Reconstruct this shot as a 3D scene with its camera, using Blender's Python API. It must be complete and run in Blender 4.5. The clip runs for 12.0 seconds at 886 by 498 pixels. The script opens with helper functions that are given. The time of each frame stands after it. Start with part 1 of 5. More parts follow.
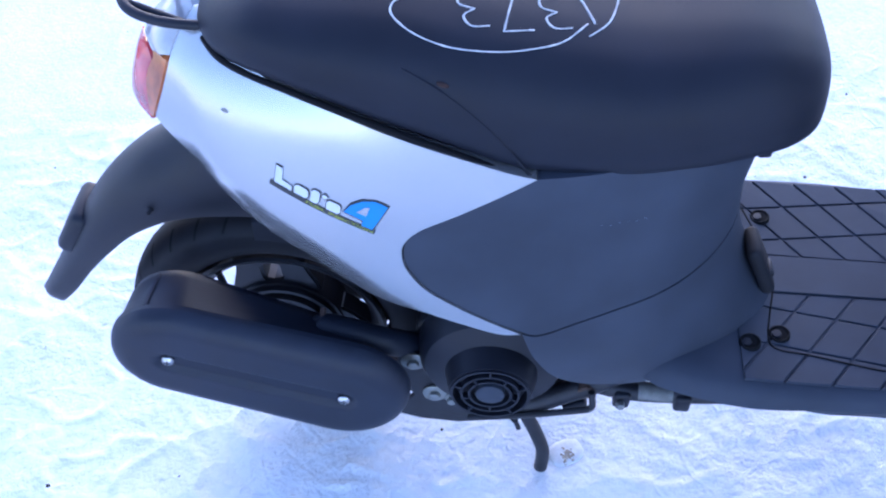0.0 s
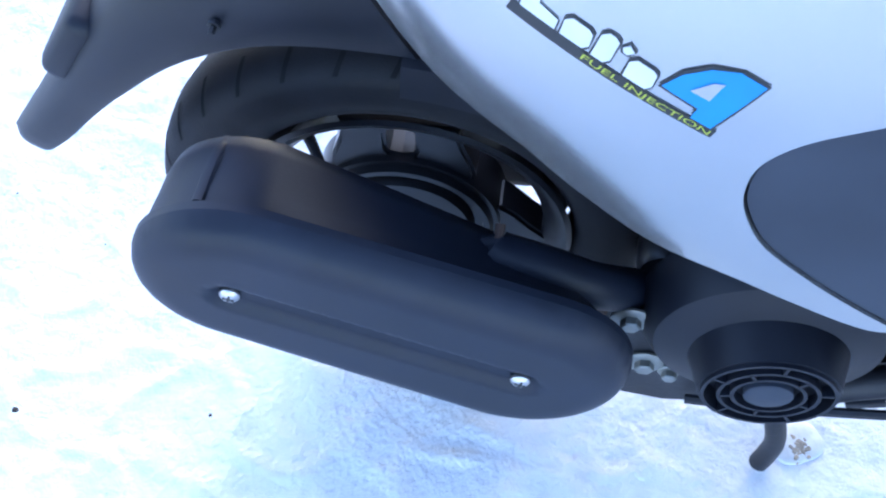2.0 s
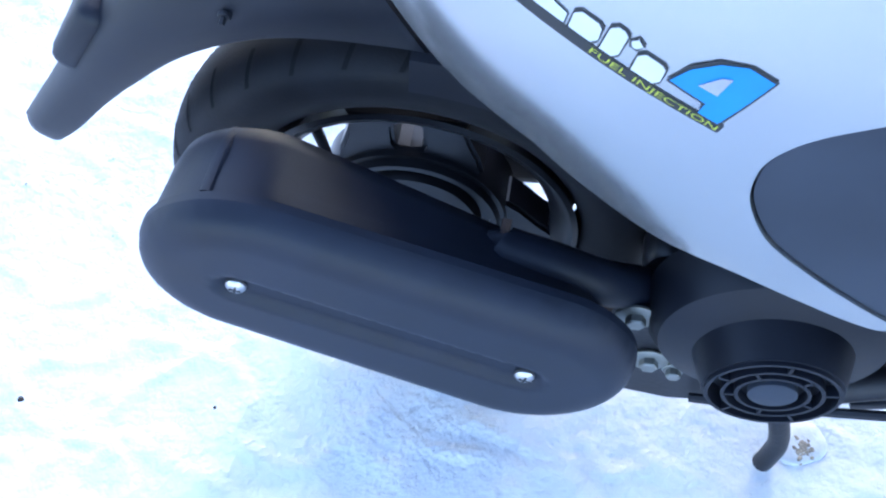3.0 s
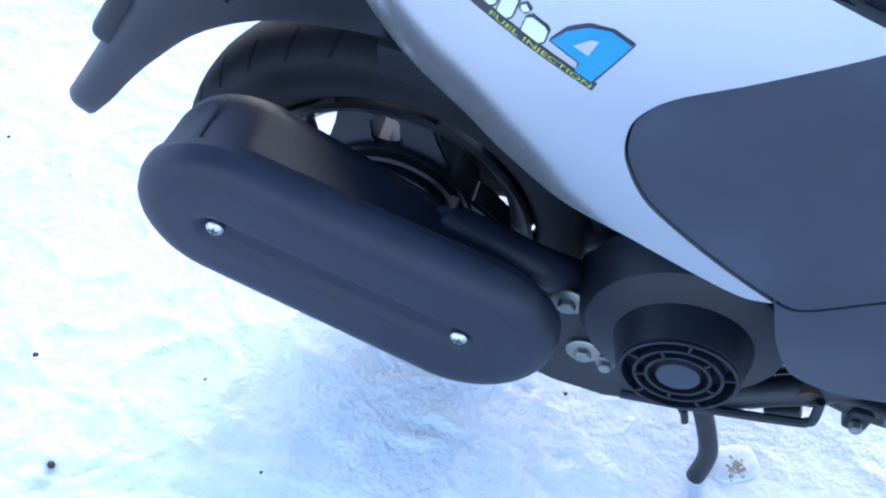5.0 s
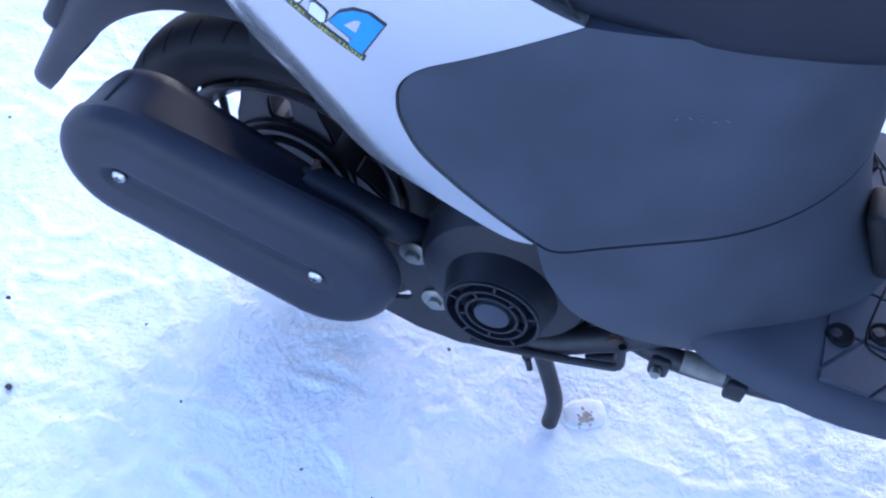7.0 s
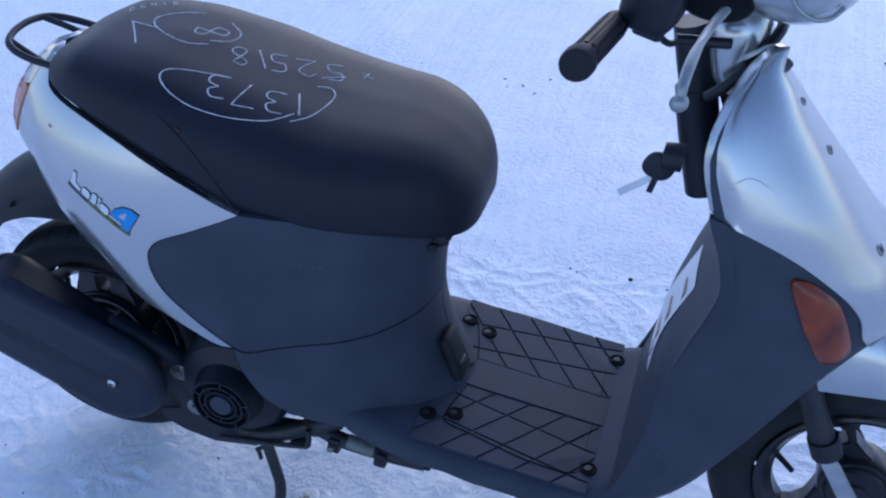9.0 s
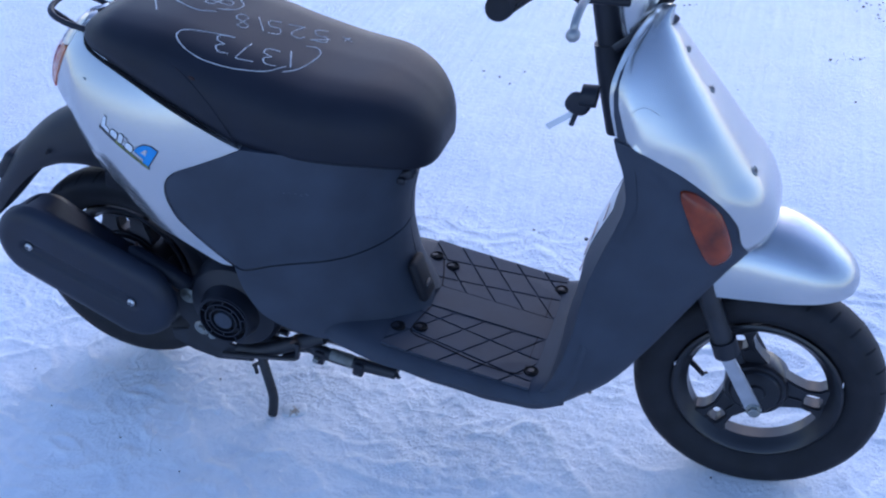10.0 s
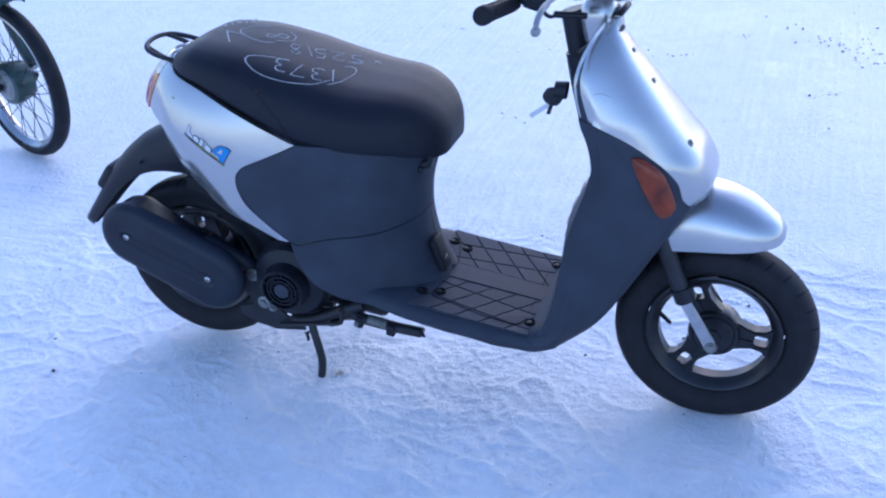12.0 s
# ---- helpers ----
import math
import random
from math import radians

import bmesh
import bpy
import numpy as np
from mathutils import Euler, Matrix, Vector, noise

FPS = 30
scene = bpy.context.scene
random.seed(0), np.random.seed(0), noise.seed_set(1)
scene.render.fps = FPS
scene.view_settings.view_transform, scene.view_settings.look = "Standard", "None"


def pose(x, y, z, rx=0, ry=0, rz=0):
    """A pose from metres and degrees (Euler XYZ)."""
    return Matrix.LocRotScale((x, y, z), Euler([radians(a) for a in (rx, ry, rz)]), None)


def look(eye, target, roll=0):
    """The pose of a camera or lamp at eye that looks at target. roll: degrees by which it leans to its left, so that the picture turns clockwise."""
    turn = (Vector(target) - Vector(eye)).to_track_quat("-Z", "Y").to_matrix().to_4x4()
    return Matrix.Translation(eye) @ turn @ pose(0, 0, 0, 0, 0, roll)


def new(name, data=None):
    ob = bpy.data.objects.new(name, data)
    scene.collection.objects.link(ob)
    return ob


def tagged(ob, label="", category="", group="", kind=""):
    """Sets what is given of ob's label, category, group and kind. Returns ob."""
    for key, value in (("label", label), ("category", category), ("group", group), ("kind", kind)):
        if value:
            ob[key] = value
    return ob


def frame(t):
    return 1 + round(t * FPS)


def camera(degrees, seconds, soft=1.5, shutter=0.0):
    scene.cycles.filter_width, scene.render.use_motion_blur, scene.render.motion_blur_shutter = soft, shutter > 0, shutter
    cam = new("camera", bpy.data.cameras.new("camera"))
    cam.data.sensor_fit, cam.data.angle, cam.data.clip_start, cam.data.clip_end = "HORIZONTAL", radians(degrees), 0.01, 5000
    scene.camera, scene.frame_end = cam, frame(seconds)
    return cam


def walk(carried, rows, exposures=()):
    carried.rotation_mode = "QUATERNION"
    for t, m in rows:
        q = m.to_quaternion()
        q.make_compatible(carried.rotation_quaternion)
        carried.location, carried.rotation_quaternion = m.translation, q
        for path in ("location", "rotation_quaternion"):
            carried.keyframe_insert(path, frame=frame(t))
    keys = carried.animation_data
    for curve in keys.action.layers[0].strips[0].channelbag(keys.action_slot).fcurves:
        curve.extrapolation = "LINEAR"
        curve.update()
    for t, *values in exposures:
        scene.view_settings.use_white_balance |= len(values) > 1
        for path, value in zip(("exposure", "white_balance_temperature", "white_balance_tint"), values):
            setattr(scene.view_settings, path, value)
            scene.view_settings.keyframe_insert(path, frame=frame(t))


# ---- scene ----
cam = camera(45.0, 12.0, 2.2)
PATH = [
    (0, (0.41, -0.857, 1.261), (0.113, 0.472, -0.203), -11.3),
    (0.5, (0.299, -0.763, 1.212), (-0.014, 0.492, -0.313), -11.3),
    (1, (0.214, -0.624, 1.111), (-0.058, 0.552, -0.484), -9.7),
    (1.5, (0.163, -0.5, 0.979), (-0.118, 0.627, -0.649), -8.2),
    (2, (0.139, -0.489, 0.926), (-0.107, 0.554, -0.763), -6.4),
    (2.5, (0.139, -0.491, 0.925), (-0.11, 0.538, -0.771), -6.2),
    (4.3, (0.169, -0.529, 0.929), (-0.141, 0.598, -0.694), -4.9),
    (4.5, (0.182, -0.545, 0.935), (-0.141, 0.595, -0.676), -4.4),
    (5, (0.25, -0.614, 0.948), (-0.151, 0.565, -0.617), -4.4),
    (5.5, (0.325, -0.64, 0.961), (-0.144, 0.513, -0.604), -4.5),
    (6, (0.381, -0.662, 0.984), (-0.132, 0.502, -0.559), -3.9),
    (6.5, (0.433, -0.687, 1.006), (-0.1, 0.488, -0.522), -4.3),
    (7, (0.482, -0.705, 1.024), (-0.057, 0.476, -0.497), -6.3),
    (7.5, (0.515, -0.759, 1.066), (0.025, 0.558, -0.357), -4.5),
    (7.7, (0.536, -0.8, 1.101), (0.081, 0.581, -0.271), -3.4),
    (9.3, (1.007, -1.218, 1.332), (0.489, 0.349, 0.202), -1.1),
    (9.5, (1.04, -1.272, 1.34), (0.511, 0.298, 0.22), -1.2),
    (10, (1.074, -1.415, 1.357), (0.563, 0.162, 0.238), -0.9),
    (10.5, (1.156, -1.551, 1.373), (0.609, 0.031, 0.278), -2.0),
    (11, (1.31, -1.612, 1.387), (0.641, -0.056, 0.324), -4.8),
    (11.5, (1.336, -1.711, 1.418), (0.656, -0.14, 0.385), -5.2),
    (12, (1.274, -1.843, 1.409), (0.661, -0.212, 0.428), -3.5),
]
EXPOSURES = [(0.0, 1.85, 5450, 26), (1.0, 1.92, 5430, 23), (2.0, 2.25, 5830, 15), (4.5, 2.25, 5950, 13), (5.5, 1.95, 5720, 16), (6.5, 1.87, 5560, 22), (7.5, 2.02, 5560, 23), (9.3, 0.65, 5350, 19), (10.0, 0.9, 5330, 20), (12.0, 1.02, 5320, 21)]
walk(cam, [(t, look(eye, target, roll)) for t, eye, target, roll in PATH], EXPOSURES)

import mathutils

# ---- world, sun, exposure ----
world = bpy.data.worlds.new("sky")
scene.world = world
world.use_nodes = True
wn = world.node_tree
sky = wn.nodes.new("ShaderNodeTexSky")
sky.sky_type, sky.sun_disc = "NISHITA", False
sky.sun_elevation, sky.sun_rotation = radians(30), radians(0)
sky.air_density, sky.dust_density, sky.ozone_density = 1.0, 0.8, 1.0
wn.links.new(sky.outputs[0], wn.nodes["Background"].inputs[0])
wn.nodes["Background"].inputs[1].default_value = 0.15

sun_data = bpy.data.lights.new("sun", "SUN")
sun_data.energy, sun_data.angle, sun_data.color = 0.12, radians(90), (1.0, 0.97, 0.94)
sun = new("sun", sun_data)
sun.matrix_world = look((0.0, 5.0, 2.89), (0, 0, 0))


# ---- materials ----
def material(name, base, rough=0.5, metal=0.0, vary=0.12, scale=30.0, bump=0.05, fine=400.0, coat=0.0, spec=0.5):
    """Principled surface with large stains, fine grain and a small relief."""
    m = bpy.data.materials.new(name)
    m.use_nodes = True
    n, l = m.node_tree.nodes, m.node_tree.links
    p = n["Principled BSDF"]
    p.inputs["Metallic"].default_value = metal
    p.inputs["Coat Weight"].default_value = coat
    p.inputs["Coat Roughness"].default_value = 0.08
    p.inputs["Specular IOR Level"].default_value = spec
    at = n.new("ShaderNodeTexCoord")
    big, small = n.new("ShaderNodeTexNoise"), n.new("ShaderNodeTexNoise")
    big.inputs["Scale"].default_value, big.inputs["Detail"].default_value = scale, 6
    small.inputs["Scale"].default_value, small.inputs["Detail"].default_value = fine, 3
    l.new(at.outputs["Object"], big.inputs["Vector"]), l.new(at.outputs["Object"], small.inputs["Vector"])
    ramp = n.new("ShaderNodeValToRGB")
    ramp.color_ramp.elements[0].position, ramp.color_ramp.elements[1].position = 0.3, 0.7
    ramp.color_ramp.elements[0].color = (*[c * (1 - vary) for c in base], 1)
    ramp.color_ramp.elements[1].color = (*[min(1, c * (1 + vary)) for c in base], 1)
    l.new(big.outputs["Fac"], ramp.inputs["Fac"]), l.new(ramp.outputs["Color"], p.inputs["Base Color"])
    r = n.new("ShaderNodeMapRange")
    r.inputs["To Min"].default_value, r.inputs["To Max"].default_value = rough * 0.85, min(1, rough * 1.15)
    l.new(big.outputs["Fac"], r.inputs["Value"]), l.new(r.outputs["Result"], p.inputs["Roughness"])
    if bump:
        b = n.new("ShaderNodeBump")
        b.inputs["Strength"].default_value, b.inputs["Distance"].default_value = bump, 0.002
        l.new(small.outputs["Fac"], b.inputs["Height"]), l.new(b.outputs["Normal"], p.inputs["Normal"])
    return m


SILVER = material("silver_paint", (0.43, 0.442, 0.46), 0.24, 0.78, 0.03, 9, 0, 1400, coat=0.3)
GREY = material("grey_plastic", (0.038, 0.0455, 0.063), 0.60, 0, 0.16, 14, 0.10, 1500, spec=0.20)
GREY_WORN = material("rubbed_plastic", (0.10, 0.115, 0.14), 0.7, 0, 0.3, 90, 0.1, 900)
SEAT = material("black_vinyl", (0.0105, 0.0125, 0.0205), 0.52, 0, 0.15, 16, 0.14, 900, spec=0.22)
BLACK = material("black_plastic", (0.008, 0.0098, 0.0165), 0.48, 0, 0.2, 25, 0.08, 900, spec=0.35)
RUBBER = material("tyre_rubber", (0.0150, 0.0155, 0.0195), 0.62, 0, 0.3, 22, 0.15, 500, spec=0.2)
RIM = material("black_cast_rim", (0.013, 0.0135, 0.0175), 0.30, 0, 0.2, 30, 0.05, 300, spec=0.4)
GROOVE_SHADE = material("tyre_groove_shade", (0.0085, 0.009, 0.0115), 0.8, 0, 0.2, 40, 0, spec=0.15)
MUFF = material("matt_black_cover", (0.0105, 0.0145, 0.0265), 0.50, 0, 0.25, 18, 0.06, 600, spec=0.35)
IRON = material("dark_iron", (0.015, 0.0165, 0.0225), 0.5, 0.2, 0.35, 40, 0.15, 300)
RUST = material("rusty_weld", (0.055, 0.032, 0.024), 0.8, 0, 0.4, 60, 0.3, 300)
ZINC = material("zinc_bolt", (0.24, 0.25, 0.24), 0.40, 0.7, 0.15, 80, 0.05, 500)
STEEL = material("bright_steel", (0.50, 0.50, 0.51), 0.34, 1.0, 0.1, 60, 0.03, 500)
ALLOY = material("alloy", (0.30, 0.31, 0.31), 0.42, 0.8, 0.15, 40, 0.08, 400)
# near-black colour in place of the shade inside gaps and recesses
GAP_SHADE = material("gap_shade", (0.005, 0.0055, 0.007), 0.8, 0, 0.1, 20, 0, spec=0.15)
RED = material("red_lens", (0.52, 0.022, 0.024), 0.14, 0, 0.35, 45, 0, coat=0.4)
AMBER = material("amber_lens", (0.165, 0.024, 0.004), 0.22, 0, 0.5, 34, 0.25, 120, coat=0.15, spec=0.4)
ORANGE = material("orange_lens", (0.42, 0.10, 0.018), 0.2, 0, 0.35, 60, 0.1, 200, coat=0.3)
CLEAR = material("clear_lens", (0.34, 0.35, 0.37), 0.10, 0.1, 0.1, 60, 0, coat=0.5)
CHALK = material("chalk", (0.55, 0.56, 0.58), 0.85, 0, 0.3, 120, 0.2, 600)
WHITE = material("white_decal", (0.60, 0.62, 0.65), 0.4, 0, 0.05, 50, 0)
BLUE = material("blue_decal", (0.012, 0.22, 0.56), 0.35, 0, 0.06, 50, 0)
INK = material("black_decal", (0.02, 0.022, 0.025), 0.4, 0, 0.05, 50, 0)
LIME = material("lime_decal", (0.42, 0.46, 0.05), 0.4, 0, 0.05, 50, 0)


# ---- building tools ----
def table(*rows):
    """Smooth curve through rows of (x, value)."""
    xs, ys = np.array([r[0] for r in rows], float), np.array([r[1] for r in rows], float)
    h, d = np.diff(xs), np.diff(ys) / np.diff(xs)
    s = np.zeros(len(xs))
    s[0], s[-1] = d[0], d[-1]
    for i in range(1, len(xs) - 1):
        if d[i - 1] * d[i] > 0:
            s[i] = 2 * d[i - 1] * d[i] / (d[i - 1] + d[i])

    def at(x):
        x = min(max(x, xs[0]), xs[-1])
        i = min(int(np.searchsorted(xs, x, "right")) - 1, len(h) - 1)
        t = (x - xs[i]) / h[i]
        return float((1 + 2 * t) * (1 - t) ** 2 * ys[i] + t * (1 - t) ** 2 * h[i] * s[i] + t * t * (3 - 2 * t) * ys[i + 1] + t * t * (t - 1) * h[i] * s[i + 1])
    return at


def spline(points, closed=False, n=8):
    """Points along a smooth curve; a point given twice is a corner."""
    p = [Vector(q) for q in points]
    m, out = len(p), []
    for i in range(m if closed else m - 1):
        a, b = p[i], p[(i + 1) % m]
        if (b - a).length < 1e-7:
            continue
        before = p[i - 1] if closed or i else a
        after = p[(i + 2) % m] if closed or i + 2 < m else b
        ta, tb = (b - before) * 0.5, (after - a) * 0.5
        if (a - before).length < 1e-7:
            ta = (b - a) * 0.6
        if (after - b).length < 1e-7:
            tb = (b - a) * 0.6
        for k in range(n):
            t = k / n
            out.append((1 + 2 * t) * (1 - t) ** 2 * a + t * (1 - t) ** 2 * ta + t * t * (3 - 2 * t) * b + t * t * (t - 1) * tb)
    if not closed:
        out.append(p[-1])
    return out


UNSHEARED = {"tyre", "rim", "tread_groove", "valve", "muffler", "muffler_cover", "muffler_rib", "weld_seam", "muffler_bracket", "exhaust_pipe", "bolt", "screw", "fan_cover", "grille_ring", "grille_hub", "grille_bar", "axle_nut", "fork_tube", "fork_collar", "fork_end", "drive_case", "swing_arm", "inner_fender", "rear_mudguard", "plate_bracket", "front_fender"}


def view_shear(z):
    """Forward offset of the bodywork at a height, fitted to the camera's view."""
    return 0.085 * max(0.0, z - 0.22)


def part(name, bm, mat, parent=None, label="", smooth=True):
    me = bpy.data.meshes.new(name)
    if parent and name not in UNSHEARED:
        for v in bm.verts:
            v.co.x += view_shear(v.co.z)
    if smooth:
        for f in bm.faces:
            f.smooth = True
    bm.to_mesh(me)
    bm.free()
    me.materials.append(mat)
    ob = new(name, me)
    if parent:
        ob.parent = parent
        ob.matrix_parent_inverse = parent.matrix_world.inverted()
    if label:
        ob["label"] = label
    return ob


def thing(name, at, label, category, group="", kind=""):
    ob = new(name)
    ob.location = at
    ob.empty_display_size = 0.1
    bpy.context.view_layer.update()
    return tagged(ob, label, category, group, kind)


def sharpen(bm, degrees=40):
    for e in bm.edges:
        if len(e.link_faces) == 2 and e.calc_face_angle(0) > radians(degrees):
            e.smooth = False
    return bm


def skin(rings, closed=True, caps=True):
    """Faces between rings of equally many points."""
    bm = bmesh.new()
    vs = [[bm.verts.new(p) for p in r] for r in rings]
    n = len(vs[0])
    for a, b in zip(vs, vs[1:]):
        for i in range(n if closed else n - 1):
            j = (i + 1) % n
            bm.faces.new((a[i], a[j], b[j], b[i]))
    if caps and closed:
        bm.faces.new(vs[0][::-1]), bm.faces.new(vs[-1])
    bmesh.ops.remove_doubles(bm, verts=bm.verts, dist=1e-6)
    bmesh.ops.recalc_face_normals(bm, faces=bm.faces)
    return bm


def tube(points, radius, sides=12, flat=1.0, n=8):
    """A bar along a smooth path; radius may be a function of 0..1; flat squeezes it."""
    path = spline(points, False, n) if len(points) > 2 else [Vector(p) for p in points]
    up, rings = Vector((0.03, 1, 0.07)).normalized(), []
    for i, p in enumerate(path):
        d = (path[min(i + 1, len(path) - 1)] - path[max(i - 1, 0)]).normalized()
        s = d.cross(up).normalized()
        u = s.cross(d)
        r = radius(i / (len(path) - 1)) if callable(radius) else radius
        rings.append([p + (s * math.cos(a) + u * math.sin(a) * flat) * r for a in np.linspace(0, 2 * math.pi, sides, False)])
    return sharpen(skin(rings))


def lathe(profile, at, axis="y", steps=48, turn=None):
    """Turns a profile of (along, radius) round an axis through a place."""
    rings = []
    for a in np.linspace(0, 2 * math.pi, steps, False):
        c, s = math.cos(a), math.sin(a)
        ring = []
        for d, r in profile:
            q = {"y": (r * c, d, r * s), "x": (d, r * c, r * s), "z": (r * c, r * s, d)}[axis]
            q = turn @ Vector(q) if turn else Vector(q)
            ring.append(Vector(at) + q)
        rings.append(ring)
    rings.append(rings[0])
    return sharpen(skin(rings, closed=False), 35)


def block(centre, size, bevel=0.004, turn=(0, 0, 0), segments=2):
    bm = bmesh.new()
    bmesh.ops.create_cube(bm, size=1)
    bmesh.ops.scale(bm, vec=size, verts=bm.verts)
    if bevel:
        bmesh.ops.bevel(bm, geom=bm.edges[:], offset=bevel, segments=segments, profile=0.5, affect="EDGES")
    bmesh.ops.transform(bm, matrix=pose(*centre, *turn), verts=bm.verts)
    return sharpen(bm, 50)


def join(*many):
    """One bmesh out of several."""
    whole = bmesh.new()
    for bm in many:
        me = bpy.data.meshes.new("t")
        bm.to_mesh(me)
        bm.free()
        whole.from_mesh(me)
        bpy.data.meshes.remove(me)
    return whole


def inside(p, poly):
    hit, j = False, len(poly) - 1
    for i in range(len(poly)):
        a, b = poly[i], poly[j]
        if (a[1] > p[1]) != (b[1] > p[1]) and p[0] < (b[0] - a[0]) * (p[1] - a[1]) / (b[1] - a[1]) + a[0]:
            hit = not hit
        j = i
    return hit


def panel(outline, place, depth=0.012, step=0.012, soften=2):
    """A shell over a flat outline: place(a, b, off) puts a point on the surface, off metres below it. Its rim is rolled in."""
    loop = []
    for p in outline:
        if not loop or (Vector(p) - loop[-1]).length > 0.002:
            loop.append(Vector(p))
    if (loop[0] - loop[-1]).length < 0.002:
        loop.pop()
    xs, ys = [p[0] for p in loop], [p[1] for p in loop]
    pts = list(loop)
    for a in np.arange(min(xs) + step * 0.37, max(xs), step):
        for b in np.arange(min(ys) + step * 0.41, max(ys), step):
            q = Vector((a, b))
            if inside(q, loop) and min((q - p).length_squared for p in loop) > (step * 0.5) ** 2:
                pts.append(q)
    vs, _, fs, *_ = mathutils.geometry.delaunay_2d_cdt(pts, [], [list(range(len(loop)))], 1, 1e-6)
    bm = bmesh.new()
    made = [bm.verts.new(place(v[0], v[1], 0.0)) for v in vs]
    for f in fs:
        bm.faces.new([made[i] for i in f])
    rim = [e for e in bm.edges if len(e.link_faces) == 1]
    edge_verts = {v for e in rim for v in e.verts}
    inner = [v for v in made if v not in edge_verts and v.link_faces]
    for _ in range(soften):
        bmesh.ops.smooth_vert(bm, verts=inner, factor=0.5, use_axis_x=True, use_axis_y=True, use_axis_z=True)
    index = {m: i for i, m in enumerate(made)}
    low = {}
    for e in rim:
        for v in e.verts:
            if v not in low:
                a, b = vs[index[v]]
                low[v] = bm.verts.new(place(a, b, depth))
    for e in rim:
        a, b = e.verts
        f = bm.faces.new((a, b, low[b], low[a]))
        e.smooth = False
    for v in [v for v in bm.verts if not v.link_faces]:
        bm.verts.remove(v)
    return bm


def ring_of(w, below, above, zc, x, power=2.4, n=40, sink=0.0):
    """A cross-section of a cushion at x: half-width w, so far below and above zc."""
    out = []
    for a in np.linspace(0, 2 * math.pi, n, False):
        c, s = math.cos(a), math.sin(a)
        y = w * math.copysign(abs(c) ** (2 / power), c)
        h = above if s > 0 else below
        z = zc + h * math.copysign(abs(s) ** (2 / power), s)
        out.append((x, y, z))
    return out


def pads_in(poly, lines):
    """Cuts a convex polygon along lines (point, direction, half gap) into pieces."""
    pieces = [poly]
    for p, d, gap in lines:
        nrm = Vector((-d[1], d[0])).normalized()
        done = []
        for q in pieces:
            for side in (1, -1):
                cut, keep = [], lambda v: side * (v - Vector(p)).dot(nrm) - gap
                for i in range(len(q)):
                    a, b = q[i], q[(i + 1) % len(q)]
                    ka, kb = keep(a), keep(b)
                    if ka >= 0:
                        cut.append(a)
                    if ka * kb < 0:
                        cut.append(a + (b - a) * (ka / (ka - kb)))
                if len(cut) > 2:
                    done.append(cut)
        pieces = done
    return pieces


# ---- the scooter's body surface ----
body_w = table((0.18, 0.120), (0.22, 0.142), (0.26, 0.160), (0.30, 0.173), (0.36, 0.183), (0.42, 0.183), (0.50, 0.179), (0.55, 0.176), (0.60, 0.167), (0.64, 0.156), (0.68, 0.139), (0.72, 0.118), (0.80, 0.08))
body_rear = table((0.45, -0.07), (0.53, -0.100), (0.58, -0.104), (0.62, -0.095), (0.67, -0.070), (0.70, -0.040), (0.72, -0.015), (0.80, 0.03))
body_front = table((0.20, 0.630), (0.24, 0.612), (0.28, 0.586), (0.30, 0.573), (0.34, 0.557), (0.40, 0.545), (0.44, 0.544), (0.50, 0.553), (0.56, 0.570), (0.64, 0.58))
low_edge = table((-0.08, 0.610), (-0.02, 0.572), (0.0, 0.540), (0.04, 0.488), (0.08, 0.457), (0.122, 0.431), (0.165, 0.416), (0.205, 0.412), (0.246, 0.400), (0.287, 0.383), (0.308, 0.384), (0.36, 0.303), (0.42, 0.262), (0.50, 0.243))
tuck = table((-0.05, 0.17), (0.04, 0.19), (0.08, 0.19), (0.122, 0.16), (0.165, 0.10), (0.205, 0.05), (0.246, 0.02), (0.29, 0.0))
tuck_from = table((-0.05, 0.10), (0.08, 0.11), (0.165, 0.08), (0.246, 0.04), (0.30, 0.03))
REAR_LEN, FRONT_LEN = 0.34, 0.27


def to_u(x, z):
    """Unrolls the body's plan: x along the side, and round the tail and the front."""
    r, f = body_rear(z), body_front(z)
    if x < r + REAR_LEN:
        c = min(1, max(0, 1 - (x - r) / REAR_LEN))
        return r + REAR_LEN - REAR_LEN * (math.pi / 2 - math.acos(c))
    if x > f - FRONT_LEN:
        c = min(1, max(0, (x - f + FRONT_LEN) / FRONT_LEN))
        return f - FRONT_LEN + FRONT_LEN * math.asin(c)
    return x


def body(side=-1, proud=0.0):
    def place(u, z, off=0.0):
        off -= proud
        r, f, w = body_rear(z), body_front(z), body_w(z) - off
        x, k = u, 1.0
        if u < r + REAR_LEN:
            a = max(0.0, math.pi / 2 - (r + REAR_LEN - u) / REAR_LEN)
            x, k = r + off + (REAR_LEN - off) * (1 - math.cos(a)), math.sin(a)
        elif u > f - FRONT_LEN:
            a = min(math.pi / 2, (u - f + FRONT_LEN) / FRONT_LEN)
            x, k = f - FRONT_LEN + (FRONT_LEN - off) * math.sin(a), math.cos(a)
        d = z - low_edge(x)
        if x < 0.29 and d < tuck_from(x):
            # the cowl rolls in under the tail
            k *= 1 - tuck(x) * (1 - max(d, -0.01) / tuck_from(x)) ** 2
        return Vector((x, side * w * k, z))
    return place


def on_body(points, n=8):
    return spline([(to_u(x, z), z) for x, z in points], True, n)


scooter = thing("scooter", (0.59, 0, 0), "silver and dark grey motor scooter on its centre stand", "motor scooter")

